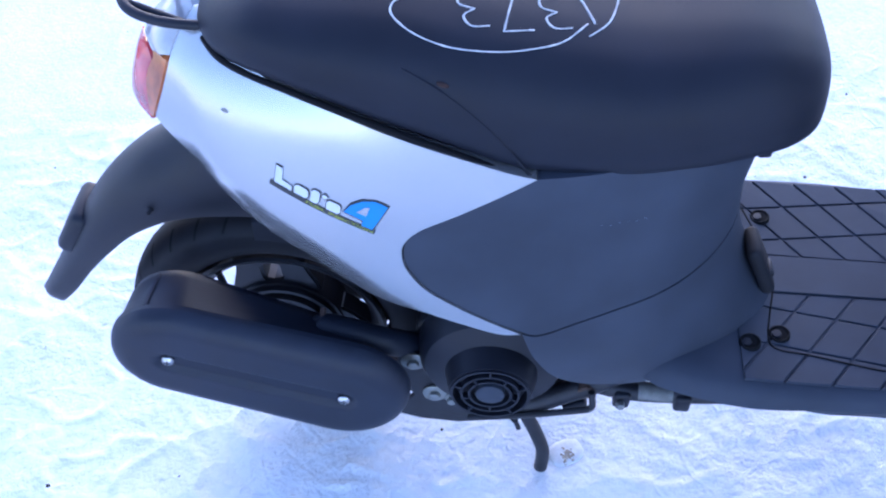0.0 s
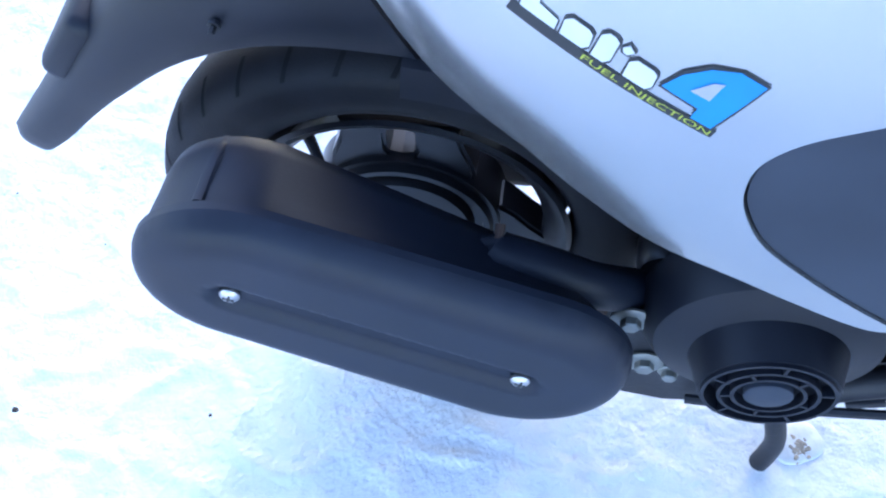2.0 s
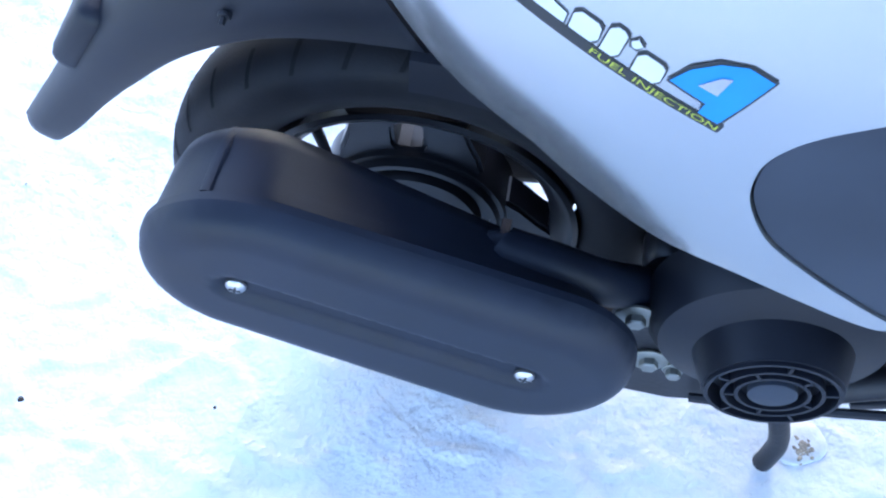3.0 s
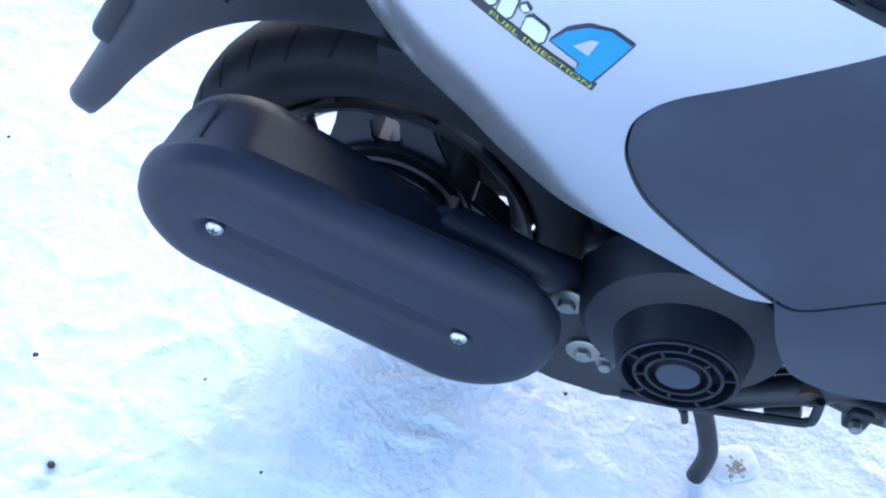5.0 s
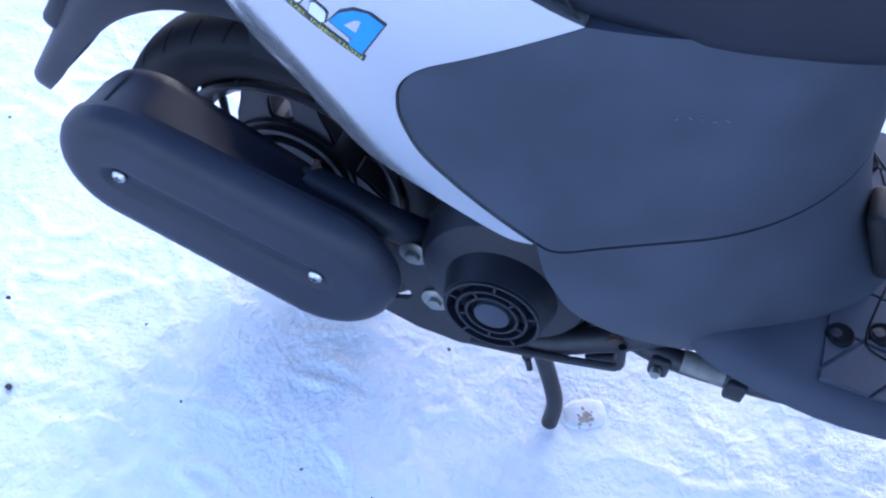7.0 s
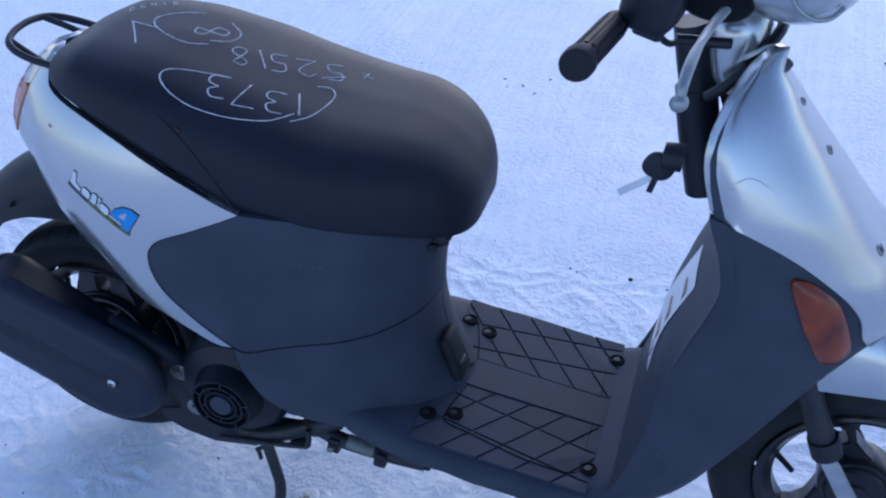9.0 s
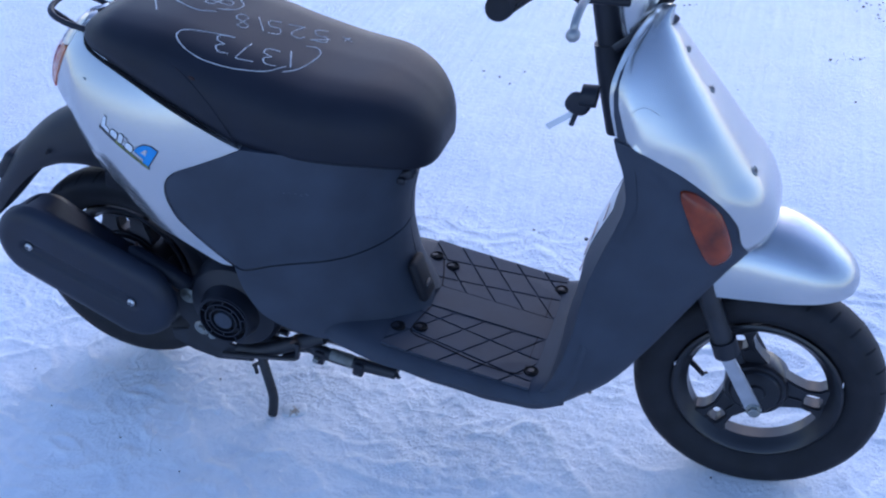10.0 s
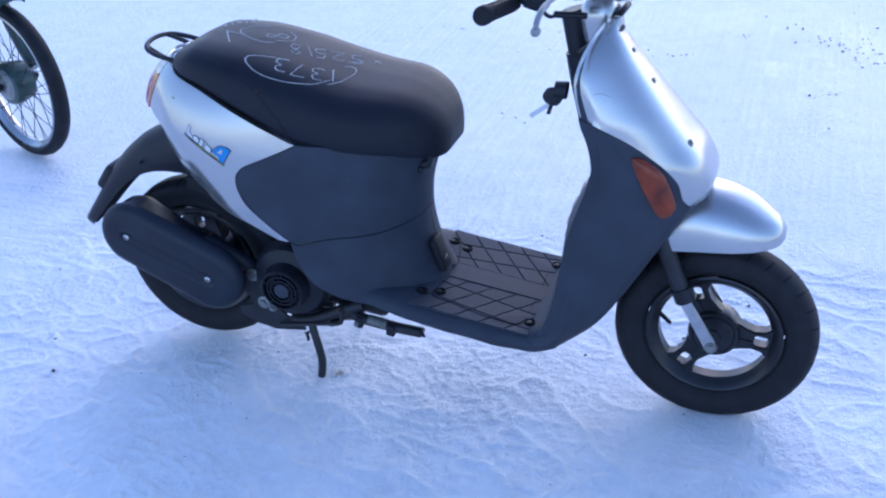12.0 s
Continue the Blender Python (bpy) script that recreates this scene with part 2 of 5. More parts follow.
TIP, TIP_LOW = (0.322, 0.592), (0.308, 0.384)
SILVER_EDGE = [(0.286, 0.574), (0.250, 0.557), (0.214, 0.540), (0.197, 0.523), (0.193, 0.505), (0.197, 0.484), (0.213, 0.457), (0.240, 0.434), (0.273, 0.409)]
SEAM = [(0.327, 0.376), (0.366, 0.386), (0.405, 0.391), (0.445, 0.391), (0.485, 0.393), (0.525, 0.399), (0.553, 0.406)]
silver_line = [TIP, TIP, (0.296, 0.600), (0.246, 0.619), (0.195, 0.638), (0.144, 0.656), (0.090, 0.674), (0.048, 0.692), (0.020, 0.706), (0.0, 0.714), (0.0, 0.714), (-0.017, 0.693), (-0.028, 0.673), (-0.040, 0.645), (-0.060, 0.604), (-0.060, 0.604),
               (-0.02, 0.573), (0.0, 0.541), (0.04, 0.489), (0.08, 0.458), (0.122, 0.432), (0.165, 0.417), (0.205, 0.413), (0.246, 0.401), (0.287, 0.386), TIP_LOW, TIP_LOW] + SILVER_EDGE[::-1]
grey_line = [TIP, TIP] + SILVER_EDGE + [TIP_LOW, TIP_LOW] + SEAM + [(0.7, 0.408), (0.7, 0.408), (0.7, 0.45), (0.7, 0.50), (0.7, 0.54), (0.7, 0.582), (0.7, 0.582), (0.5, 0.60), (0.42, 0.59)]
lower_line = [TIP_LOW, TIP_LOW] + SEAM + [(0.7, 0.408), (0.7, 0.408), (0.7, 0.375), (0.7, 0.34), (0.7, 0.30), (0.7, 0.265), (0.7, 0.265), (0.58, 0.226), (0.50, 0.219), (0.46, 0.222), (0.42, 0.233), (0.38, 0.252), (0.345, 0.285), (0.322, 0.335)]


def shrink(loop, by):
    """Moves a closed outline inwards."""
    n, area = len(loop), 0
    loop = [p for i, p in enumerate(loop) if (p - loop[i - 1]).length > 1e-4]
    n = len(loop)
    for i in range(n):
        area += loop[i - 1].x * loop[i].y - loop[i].x * loop[i - 1].y
    out = []
    for i in range(n):
        d = (loop[(i + 1) % n] - loop[i - 1]).normalized()
        nrm = Vector((-d.y, d.x)) * (1 if area > 0 else -1)
        out.append(loop[i] + nrm * by)
    return out


for side in (-1, 1):
    part("tail_cowl", panel(on_body(silver_line), body(side, 0.002), 0.014, 0.007), SILVER, scooter, "glossy silver painted tail cowl")
    part("side_cover", panel(shrink(on_body(grey_line), 0.0016), body(side), 0.014), GREY, scooter, "matt dark grey plastic side cover")
    part("lower_cover", panel(shrink(on_body(lower_line), 0.0012), body(side), 0.014), GREY, scooter, "matt dark grey plastic lower cover")

# a made-up core behind the covers, near-black so their gaps look shaded
core = []
for z in np.linspace(0.40, 0.565, 9):
    ring = []
    for side in (-1, 1):
        pl = body(side, -0.016)
        us = np.linspace(to_u(body_rear(z), z), to_u(body_front(z), z), 30)
        if z < 0.60:
            start = to_u(min(0.45, max(-0.02, 0.35 - (z - 0.37) * 1.6)), z)
            us = np.linspace(start, us[-1], 30)
        ring += [pl(u, z) for u in (us if side < 0 else us[::-1])]
    core.append(ring)
part("shade_core", skin(core), GAP_SHADE, scooter)

# ---- seat ----
wide = table((-0.005, 0.030), (0.005, 0.062), (0.03, 0.100), (0.07, 0.126), (0.13, 0.144), (0.2, 0.155), (0.3, 0.165), (0.4, 0.164), (0.46, 0.156), (0.52, 0.143), (0.60, 0.128))
under = table((-0.005, 0.700), (0.03, 0.696), (0.07, 0.690), (0.12, 0.674), (0.18, 0.648), (0.25, 0.618), (0.32, 0.588), (0.4, 0.577), (0.5, 0.570), (0.56, 0.556), (0.60, 0.540))
over = table((-0.005, 0.708), (0.005, 0.718), (0.03, 0.735), (0.08, 0.752), (0.15, 0.750), (0.25, 0.731), (0.35, 0.704), (0.42, 0.688), (0.48, 0.682), (0.60, 0.676))
NOSE, SEAT_END, NOSE_Z = 0.470, 0.598, 0.574


def nose(x, power):
    """1 along the saddle, falling to 0 round its nose."""
    return (1 - min(1, max(0, (x - NOSE) / (SEAT_END - NOSE))) ** power) ** (1 / power)


def seat_w(x):
    return 0.02 + (wide(x) - 0.02) * nose(x, 2.3)


def seat_low(x):
    return NOSE_Z + (under(x) - NOSE_Z) * nose(x, 6.0)


def seat_top(x):
    return NOSE_Z + (over(x) - NOSE_Z) * nose(x, 2.1)


seat_dome = table((0.0, 1.0), (0.45, 0.975), (0.70, 0.905), (0.86, 0.77), (0.95, 0.60), (0.985, 0.45), (1.0, 0.28))


def seat_height(x, y):
    w, lo, hi = seat_w(x), seat_low(x), seat_top(x)
    return lo + (hi - lo) * seat_dome(min(1, abs(y) / w))


def seat_ring(x, n=25):
    """Flat underside, full sides, rounded shoulders and a gently crowned top."""
    w, lo, hi = seat_w(x), seat_low(x), seat_top(x)
    half = [(math.sin(t) * w, lo + (hi - lo) * seat_dome(math.sin(t))) for t in np.linspace(0, math.pi / 2, n)]
    half += [(0.995 * w, lo + (hi - lo) * 0.16), (0.975 * w, lo + (hi - lo) * 0.06), (0.94 * w, lo + (hi - lo) * 0.015), (0.85 * w, lo), (0.4 * w, lo), (0, lo)]
    return [(x, -y, z) for y, z in half] + [(x, y, z) for y, z in half[-2:0:-1]]


seat_xs = [-0.005 + 0.6020 * (0.5 - 0.5 * math.cos(math.pi * i / 72)) for i in range(73)]
seat = part("seat", skin([seat_ring(x) for x in seat_xs]), SEAT, scooter, "black vinyl saddle with chalk marks")

# near-black strip stands in for the shaded gap under the saddle's edge
for side in (-1, 1):
    part("seat_gap_shade", tube([(x, side * (seat_w(x) * 0.99), seat_low(x) - 0.001) for x in (0.01, 0.03, 0.06, 0.10, 0.15, 0.20, 0.26, 0.30)], 0.0032, 8, n=5), GAP_SHADE, scooter)



def seat_side(x, z):
    """Half-width of the saddle at a height on its flank."""
    lo, hi = 0.0, 1.0
    for _ in range(24):
        mid = (lo + hi) / 2
        lo, hi = (mid, hi) if seat_height(x, mid * seat_w(x)) > z else (lo, mid)
    return lo * seat_w(x)


for side in (-1, 1):
    path = [(0.205, 0.705), (0.240, 0.684), (0.275, 0.652), (0.298, 0.622), (0.312, 0.598), (0.322, 0.588)]
    part("seat_seam", tube([(x, side * (seat_side(x, z) + 0.0002), z) for x, z in path], 0.0011, 6, n=6), SEAT, seat)

# ---- floorboard ----
floor_top = table((0.42, 0.272), (0.45, 0.270), (0.48, 0.271), (0.51, 0.269), (0.57, 0.259), (0.604, 0.253), (0.65, 0.246), (0.75, 0.231), (0.80, 0.224), (0.84, 0.224), (0.86, 0.232))
floor_low = table((0.42, 0.236), (0.46, 0.220), (0.50, 0.214), (0.56, 0.209), (0.62, 0.210), (0.66, 0.208), (0.70, 0.202), (0.74, 0.193), (0.78, 0.189), (0.82, 0.183), (0.86, 0.190))
floor_in = table((0.30, 0.020), (0.36, 0.045), (0.46, 0.040), (0.54, 0.030), (0.60, 0.015), (0.66, 0.004), (0.86, 0.004))
floor_w = table((0.42, 0.110), (0.46, 0.150), (0.50, 0.166), (0.54, 0.174), (0.60, 0.178), (0.72, 0.176), (0.80, 0.168), (0.86, 0.150))


def floor_ring(x):
    w, hi, lo = floor_w(x), floor_top(x), floor_low(x)
    e = min(1, (hi - lo) / 0.05)
    half = [(0, hi), (w * 0.6, hi), (w - 0.030, hi - 0.001), (w - 0.014, hi - 0.005 * e), (w - 0.005, hi - 0.014 * e), (w, hi - 0.028 * e), (w - 0.4 * floor_in(x), lo + 0.4 * (hi - lo)), (w - floor_in(x), lo + 0.004 * e), (w - floor_in(x) - 0.004, lo), (w - floor_in(x) - 0.014, lo + 0.004 * e), (w - floor_in(x) - 0.020, lo + 0.012 * e), (0, lo + 0.012 * e)]
    return [(x, -y, z) for y, z in half] + [(x, y, z) for y, z in half[-2:0:-1]]


floor_skin = floor_top


def floor_top(x):
    return floor_skin(x) - 0.002


part("floorboard", sharpen(skin([floor_ring(x) for x in np.linspace(0.43, 0.86, 40)]), 50), GREY, scooter, "dark grey plastic footboard with a diamond tread")

# ---- leg shield ----
sh_back = table((0.18, 0.800), (0.24, 0.830), (0.30, 0.848), (0.36, 0.857), (0.44, 0.863), (0.52, 0.880), (0.56, 0.891), (0.60, 0.898), (0.64, 0.890), (0.69, 0.871), (0.76, 0.850), (0.80, 0.858), (0.84, 0.880), (0.875, 0.905))
sh_front = table((0.18, 0.870), (0.20, 0.895), (0.24, 0.938), (0.30, 0.975), (0.40, 1.025), (0.47, 1.060), (0.52, 1.088), (0.55, 1.102), (0.60, 1.082), (0.64, 1.049), (0.72, 0.985), (0.80, 0.925), (0.84, 0.902), (0.875, 0.915))
sh_w = table((0.18, 0.148), (0.26, 0.166), (0.36, 0.172), (0.50, 0.176), (0.56, 0.181), (0.625, 0.186), (0.68, 0.186), (0.72, 0.180), (0.76, 0.168), (0.80, 0.146), (0.84, 0.105), (0.875, 0.05))


sh_bow = table((0.18, 0.75), (0.45, 0.80), (0.60, 0.90), (0.9, 1.0))
sh_box = table((0.18, 0.45), (0.45, 0.48), (0.58, 0.52), (0.66, 0.58), (0.9, 0.75))


rim_x = table((0.18, 0.84), (0.30, 0.894), (0.34, 0.911), (0.42, 0.933), (0.51, 0.957), (0.55, 0.968), (0.60, 0.975), (0.66, 0.93), (0.70, 0.86))


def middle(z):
    """Sideways offset of the front's middle at this height, fitted to the camera's view."""
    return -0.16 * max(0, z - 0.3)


def shield(side=-1, proud=0.0, sunk=0.0):
    """a runs from the rear edge (0) round to the nose (1)."""
    def place(a, z, off=0.0):
        off -= proud
        b, f, w = sh_back(z), sh_front(z) - off, sh_w(z) - off
        t = a * math.pi / 2
        if sunk:
            # the face lies a little below the rim that runs along its front edge
            x0 = b + (f - b) * max(0, math.sin(t)) ** sh_bow(z)
            k = min(1, max(0, (rim_x(z) - x0) / 0.012)) * min(1, max(0, (0.69 - z) / 0.05)) * min(1, max(0, (z - 0.26) / 0.05))
            w -= sunk * k * k * (3 - 2 * k)
        if proud > 0.003 and z > 0.69:
            w -= 0.016 * max(0, 1 - a / 0.16) ** 1.5
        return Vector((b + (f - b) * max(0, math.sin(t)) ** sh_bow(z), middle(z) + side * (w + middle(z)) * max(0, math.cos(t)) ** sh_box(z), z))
    return place


def to_a(x, z):
    k = (x - sh_back(z)) / (sh_front(z) - sh_back(z))
    return math.asin(min(1, max(0, k)) ** (1 / sh_bow(z))) * 2 / math.pi


def on_shield(points, n=8):
    return spline([(to_a(x, z) * 0.3, z) for x, z in points], True, n)


def scaled(place):
    return lambda a, z, off=0.0: place(a / 0.3, z, off)


edge = [(0.868, 0.698), (0.909, 0.684), (0.960, 0.657), (1.006, 0.624), (1.044, 0.585), (1.057, 0.552), (1.070, 0.530)]
front_line = [edge[0]] + edge + [edge[-1], (1.12, 0.550), (1.12, 0.575), (1.12, 0.61), (1.12, 0.66), (1.12, 0.72), (1.12, 0.78), (1.12, 0.830), (1.12, 0.850), (1.12, 0.850), (0.885, 0.842), (0.850, 0.800), (0.845, 0.765), (0.845, 0.73)]
wing_line = [edge[0]] + edge + [edge[-1], (1.12, 0.535), (1.12, 0.49), (1.12, 0.44), (1.12, 0.36), (1.12, 0.28), (1.12, 0.22), (1.12, 0.183), (1.12, 0.183), (0.79, 0.183), (0.79, 0.183), (0.80, 0.24), (0.80, 0.30), (0.80, 0.38), (0.80, 0.46), (0.80, 0.55), (0.80, 0.63)]
for side in (-1, 1):
    part("front_cover", panel(on_shield(front_line), scaled(shield(side, 0.004)), 0.014, 0.007), SILVER, scooter, "glossy silver painted front cover")
    part("leg_shield", panel(shrink(on_shield(wing_line), 0.0006), scaled(shield(side, 0.0, 0.005)), 0.010, 0.006), GREY, scooter, "dark grey plastic leg shield")

# inner panel of the leg shield, towards the rider
bulge = table((0.235, 0.0), (0.30, 0.018), (0.42, 0.020), (0.526, 0.009), (0.60, -0.004), (0.68, -0.022), (0.84, -0.026))


def inner_x(y, z):
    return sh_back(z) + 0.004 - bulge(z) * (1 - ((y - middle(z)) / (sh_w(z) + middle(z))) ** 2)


rings = []
for z in np.linspace(0.235, 0.83, 24):
    w = sh_w(z)
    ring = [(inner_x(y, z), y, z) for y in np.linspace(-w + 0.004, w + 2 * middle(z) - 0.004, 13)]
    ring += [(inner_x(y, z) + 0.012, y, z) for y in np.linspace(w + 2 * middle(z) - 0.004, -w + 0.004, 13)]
    rings.append(ring)
part("inner_shield", sharpen(skin(rings), 60), GREY, scooter, "dark grey plastic inner leg shield")

# front fender over the wheel
fend_w = table((0.99, 0.062), (1.05, 0.078), (1.15, 0.084), (1.20, 0.076), (1.235, 0.060), (1.255, 0.040), (1.264, 0.018))
fend_top = table((0.99, 0.48), (1.05, 0.508), (1.10, 0.517), (1.15, 0.511), (1.20, 0.490), (1.24, 0.462), (1.256, 0.447), (1.264, 0.434))
fend_low = table((0.99, 0.390), (1.06, 0.403), (1.15, 0.413), (1.22, 0.416), (1.255, 0.418), (1.264, 0.422))
rings = []
for x in [0.99 + 0.274 * math.sin(math.pi / 2 * i / 26) for i in range(27)]:
    w, hi, lo = fend_w(x), fend_top(x), fend_low(x)
    arc = [(x, -w * math.copysign(abs(math.cos(a)) ** 0.8, math.cos(a)), lo + (hi - lo) * max(0, math.sin(a)) ** 0.9) for a in np.linspace(0.0, math.pi, 25)]
    inner = [(x, y * 0.95, lo + (z - lo) * 0.96 + 0.001) for _, y, z in arc[::-1]]
    rings.append(arc + inner)
part("front_fender", sharpen(skin(rings), 60), SILVER, scooter, "glossy silver painted front fender")


# ---- wheels ----
def wheel(name, at, label, spin, arm, ring=0.0, valve_at=169):
    hub = new(name)
    hub.location = at
    hub.parent = scooter
    hub.matrix_parent_inverse = scooter.matrix_world.inverted()
    bpy.context.view_layer.update()
    hub["label"] = label
    R, r, w = 0.199, 0.128, 0.040
    prof = []
    for a in np.linspace(-math.pi * 0.90, math.pi * 0.90, 41):
        # fat carcass, tucked in at the beads
        y, d = w * math.sin(a), 0.5 + 0.5 * math.cos(a)
        prof.append((y if abs(a) < 1.6 else y * 1.0 + math.copysign(0.012, a) * (abs(a) - 1.6) / 1.3, r + (R - r) * d ** 0.62))
    part("tyre", lathe(prof, at, steps=96), RUBBER, hub, "black road tyre with worn tread")
    rim = [(-0.029, r + 0.006), (-0.031, r + 0.002), (-0.028, r - 0.004), (-0.020, r - 0.010), (-0.012, r - 0.018), (0.012, r - 0.018), (0.020, r - 0.010), (0.028, r - 0.004), (0.031, r + 0.002), (0.029, r + 0.006)]
    bm = lathe(rim, at, steps=72)
    drum = lathe([(-0.034, 0.0), (-0.034, 0.014), (-0.030, 0.016), (-0.030, 0.038), (-0.027, 0.041), (-0.024, 0.042), (-0.024, 0.048), (-0.018, 0.051), (0.020, 0.051), (0.028, 0.046), (0.030, 0.0)], at, steps=48)
    if ring:
        # a wide brake drum with a stepped rim and a flat disc inside it
        drum = lathe([(-0.040, 0.0), (-0.040, 0.012), (-0.031, 0.013), (-0.031, 0.024), (-0.027, 0.026), (-0.027, 0.053), (-0.019, 0.056), (-0.019, 0.062), (-0.026, 0.064), (-0.026, 0.069), (-0.020, 0.071), (-0.020, ring - 0.002), (-0.012, ring), (0.020, ring), (0.028, 0.046), (0.030, 0.0)], at, steps=56)
    arms = []
    for k in range(3):
        turn = spin + 120 * k
        m = pose(*at, 0, turn, 0)
        for s in (-1, 1):
            # two flanks that leave a slot at the rim
            pts = [(0.030, s * 0.036)] + [(x, s * z) for x, z in arm] + [ (0.113, 0), (0.106, 0), (0.104, s * 0.009), (0.100, s * 0.011), (0.083, s * 0.011), (0.079, s * 0.009), (0.077, 0), (0.030, 0)]
            a = bmesh.new()
            top = [a.verts.new((x, -0.016, z)) for x, z in pts]
            low = [a.verts.new((x, 0.014, z)) for x, z in pts]
            a.faces.new(top), a.faces.new(low[::-1])
            for i in range(len(pts)):
                j = (i + 1) % len(pts)
                a.faces.new((top[i], low[i], low[j], top[j]))
            bmesh.ops.recalc_face_normals(a, faces=a.faces)
            bmesh.ops.bevel(a, geom=[e for e in a.edges if abs(e.verts[0].co.y - e.verts[1].co.y) < 1e-5], offset=0.003, segments=2, affect="EDGES")
            bmesh.ops.transform(a, matrix=m, verts=a.verts)
            arms.append(sharpen(a, 40))
    part("rim", join(bm, drum, *arms), RIM, hub, "black cast three-spoke rim")
    # tread grooves, two staggered rows: flat strips, darker to stand in for shade
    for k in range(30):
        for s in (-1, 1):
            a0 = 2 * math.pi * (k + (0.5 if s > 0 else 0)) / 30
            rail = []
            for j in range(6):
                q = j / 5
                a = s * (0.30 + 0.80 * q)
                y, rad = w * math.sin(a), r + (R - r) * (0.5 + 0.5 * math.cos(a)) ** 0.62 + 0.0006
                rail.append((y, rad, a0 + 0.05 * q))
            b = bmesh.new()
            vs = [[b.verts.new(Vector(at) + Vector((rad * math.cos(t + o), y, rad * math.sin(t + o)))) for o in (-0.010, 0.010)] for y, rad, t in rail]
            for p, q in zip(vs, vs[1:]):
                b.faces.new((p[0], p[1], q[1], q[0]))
            part("tread_groove", b, GROOVE_SHADE, hub)
    c, d = math.cos(radians(valve_at)), math.sin(radians(valve_at))
    valve = tube([(at[0] + q * c, at[1] + y, at[2] + q * d) for q, y in ((0.112, -0.004), (0.104, -0.010), (0.090, -0.024), (0.086, -0.028))], lambda t: 0.0052 - 0.0016 * t, 10)
    part("valve", valve, BLACK, hub)
    return hub


FRONT, REAR = (1.150, 0, 0.194), (0.001, 0, 0.211)
wheel("front_wheel", FRONT, "front wheel with black cast rim", 6, [(0.056, 0.026), (0.076, 0.0205), (0.096, 0.024), (0.107, 0.034), (0.113, 0.048)])
wheel("rear_wheel", REAR, "rear wheel lifted off the snow", -88, [(0.056, 0.056), (0.070, 0.054), (0.090, 0.047), (0.107, 0.043), (0.113, 0.046)], 0.077, 131)

# ---- muffler, engine and stand ----
def capsule(a, ra, b, rb, grow=0.0, n=20):
    """Outline round two circles, in x and z."""
    a, b = Vector(a), Vector(b)
    d = (b - a)
    turn = math.atan2(d.y, d.x)
    out = []
    for t in np.linspace(-math.pi / 2, math.pi / 2, n):
        out.append(b + Vector((math.cos(turn + t), math.sin(turn + t))) * (rb + grow))
    for t in np.linspace(math.pi / 2, math.pi * 1.5, n):
        out.append(a + Vector((math.cos(turn + t), math.sin(turn + t))) * (ra + grow))
    return out


MA, MB = Vector((-0.073, 0.338)), Vector((0.105, 0.260))
S1, S2 = Vector((-0.079, 0.3375)), Vector((0.109, 0.261))
rings = []
for y, g, slim in ((-0.090, -0.014, 0.034), (-0.094, -0.006, 0.034), (-0.106, -0.003, 0.031), (-0.120, -0.002, 0.026), (-0.138, 0.0, 0.012), (-0.150, 0.0, 0.0), (-0.1505, -0.003, 0.0), (-0.156, -0.003, 0.0)):
    rings.append([(p.x, y, p.y) for p in capsule(MA, 0.069, MB, 0.075 - slim, g)])
muffler = part("muffler", sharpen(skin(rings), 50), MUFF, scooter, "matt black capsule-shaped muffler")


def near(p, a, b):
    k = max(0, min(1, (p - a).dot(b - a) / (b - a).length_squared))
    return (p - a - (b - a) * k).length, k


def muffler_face(u, v, off=0.0):
    """A domed cover with a sunk strip between its two screws."""
    p = Vector((u, v))
    d, k = near(p, MA, MB)
    edge = max(0.0, 1 - d / (0.0735 + 0.005 * k))
    y = -0.157 - (0.020 + 0.004 * k) * math.sqrt(max(0, 1 - (1 - min(1, edge / 0.36)) ** 2))
    g, _ = near(p, S1, S2)
    y += 0.0060 * max(0, min(1, (0.0150 - g) / 0.006))
    return Vector((u, y + off, v))


part("muffler_cover", panel([Vector(p) for p in capsule(MA, 0.0735, MB, 0.0785, 0.0, 30)], muffler_face, 0.006, 0.004, 0), MUFF, muffler, "matt black domed muffler cover")
part("muffler_rib", tube([(-0.086, -0.093, 0.396), (-0.087, -0.108, 0.4025), (-0.088, -0.125, 0.4045), (-0.089, -0.149, 0.4055)], 0.0042, 8, 0.6), MUFF, muffler)
part("weld_seam", tube([(0.088, -0.098, 0.331), (0.088, -0.112, 0.322), (0.098, -0.122, 0.308), (0.126, -0.124, 0.296), (0.150, -0.122, 0.280), (0.162, -0.114, 0.252)], 0.0034, 8), RUST, muffler, "rust-stained weld seam")


def screw(at, r, parent, mat=STEEL, name="screw", washer=0.0, hexed=False):
    x, y, z = at
    many = []
    if washer:
        many.append(lathe([(0.0, 0.0), (0.0, washer), (-0.002, washer), (-0.003, washer * 0.9), (-0.003, 0.0)], at, steps=28))
    if hexed:
        many.append(lathe([(-0.002, 0.0), (-0.002, r), (-0.008, r), (-0.009, r * 0.85), (-0.009, 0.0)], at, steps=6))
    else:
        many.append(lathe([(0.0, 0.0), (0.0, r), (-0.002, r), (-0.004, r * 0.75), (-0.005, r * 0.3), (-0.005, 0.0)], at, steps=24))
        for t in (20, 110):
            many.append(block((x, y - 0.0048, z), (r * 1.1, 0.001, r * 0.22), 0, (0, t, 0)))
    ob = part(name, join(*many), mat, parent)
    if not hexed:
        ob.data.materials.append(INK)
        for p in ob.data.polygons[-12:]:
            p.material_index = 1
    return ob


screw((S1.x, -0.1726, S1.y), 0.0070, muffler)
screw((S2.x, -0.1766, S2.y), 0.0070, muffler)

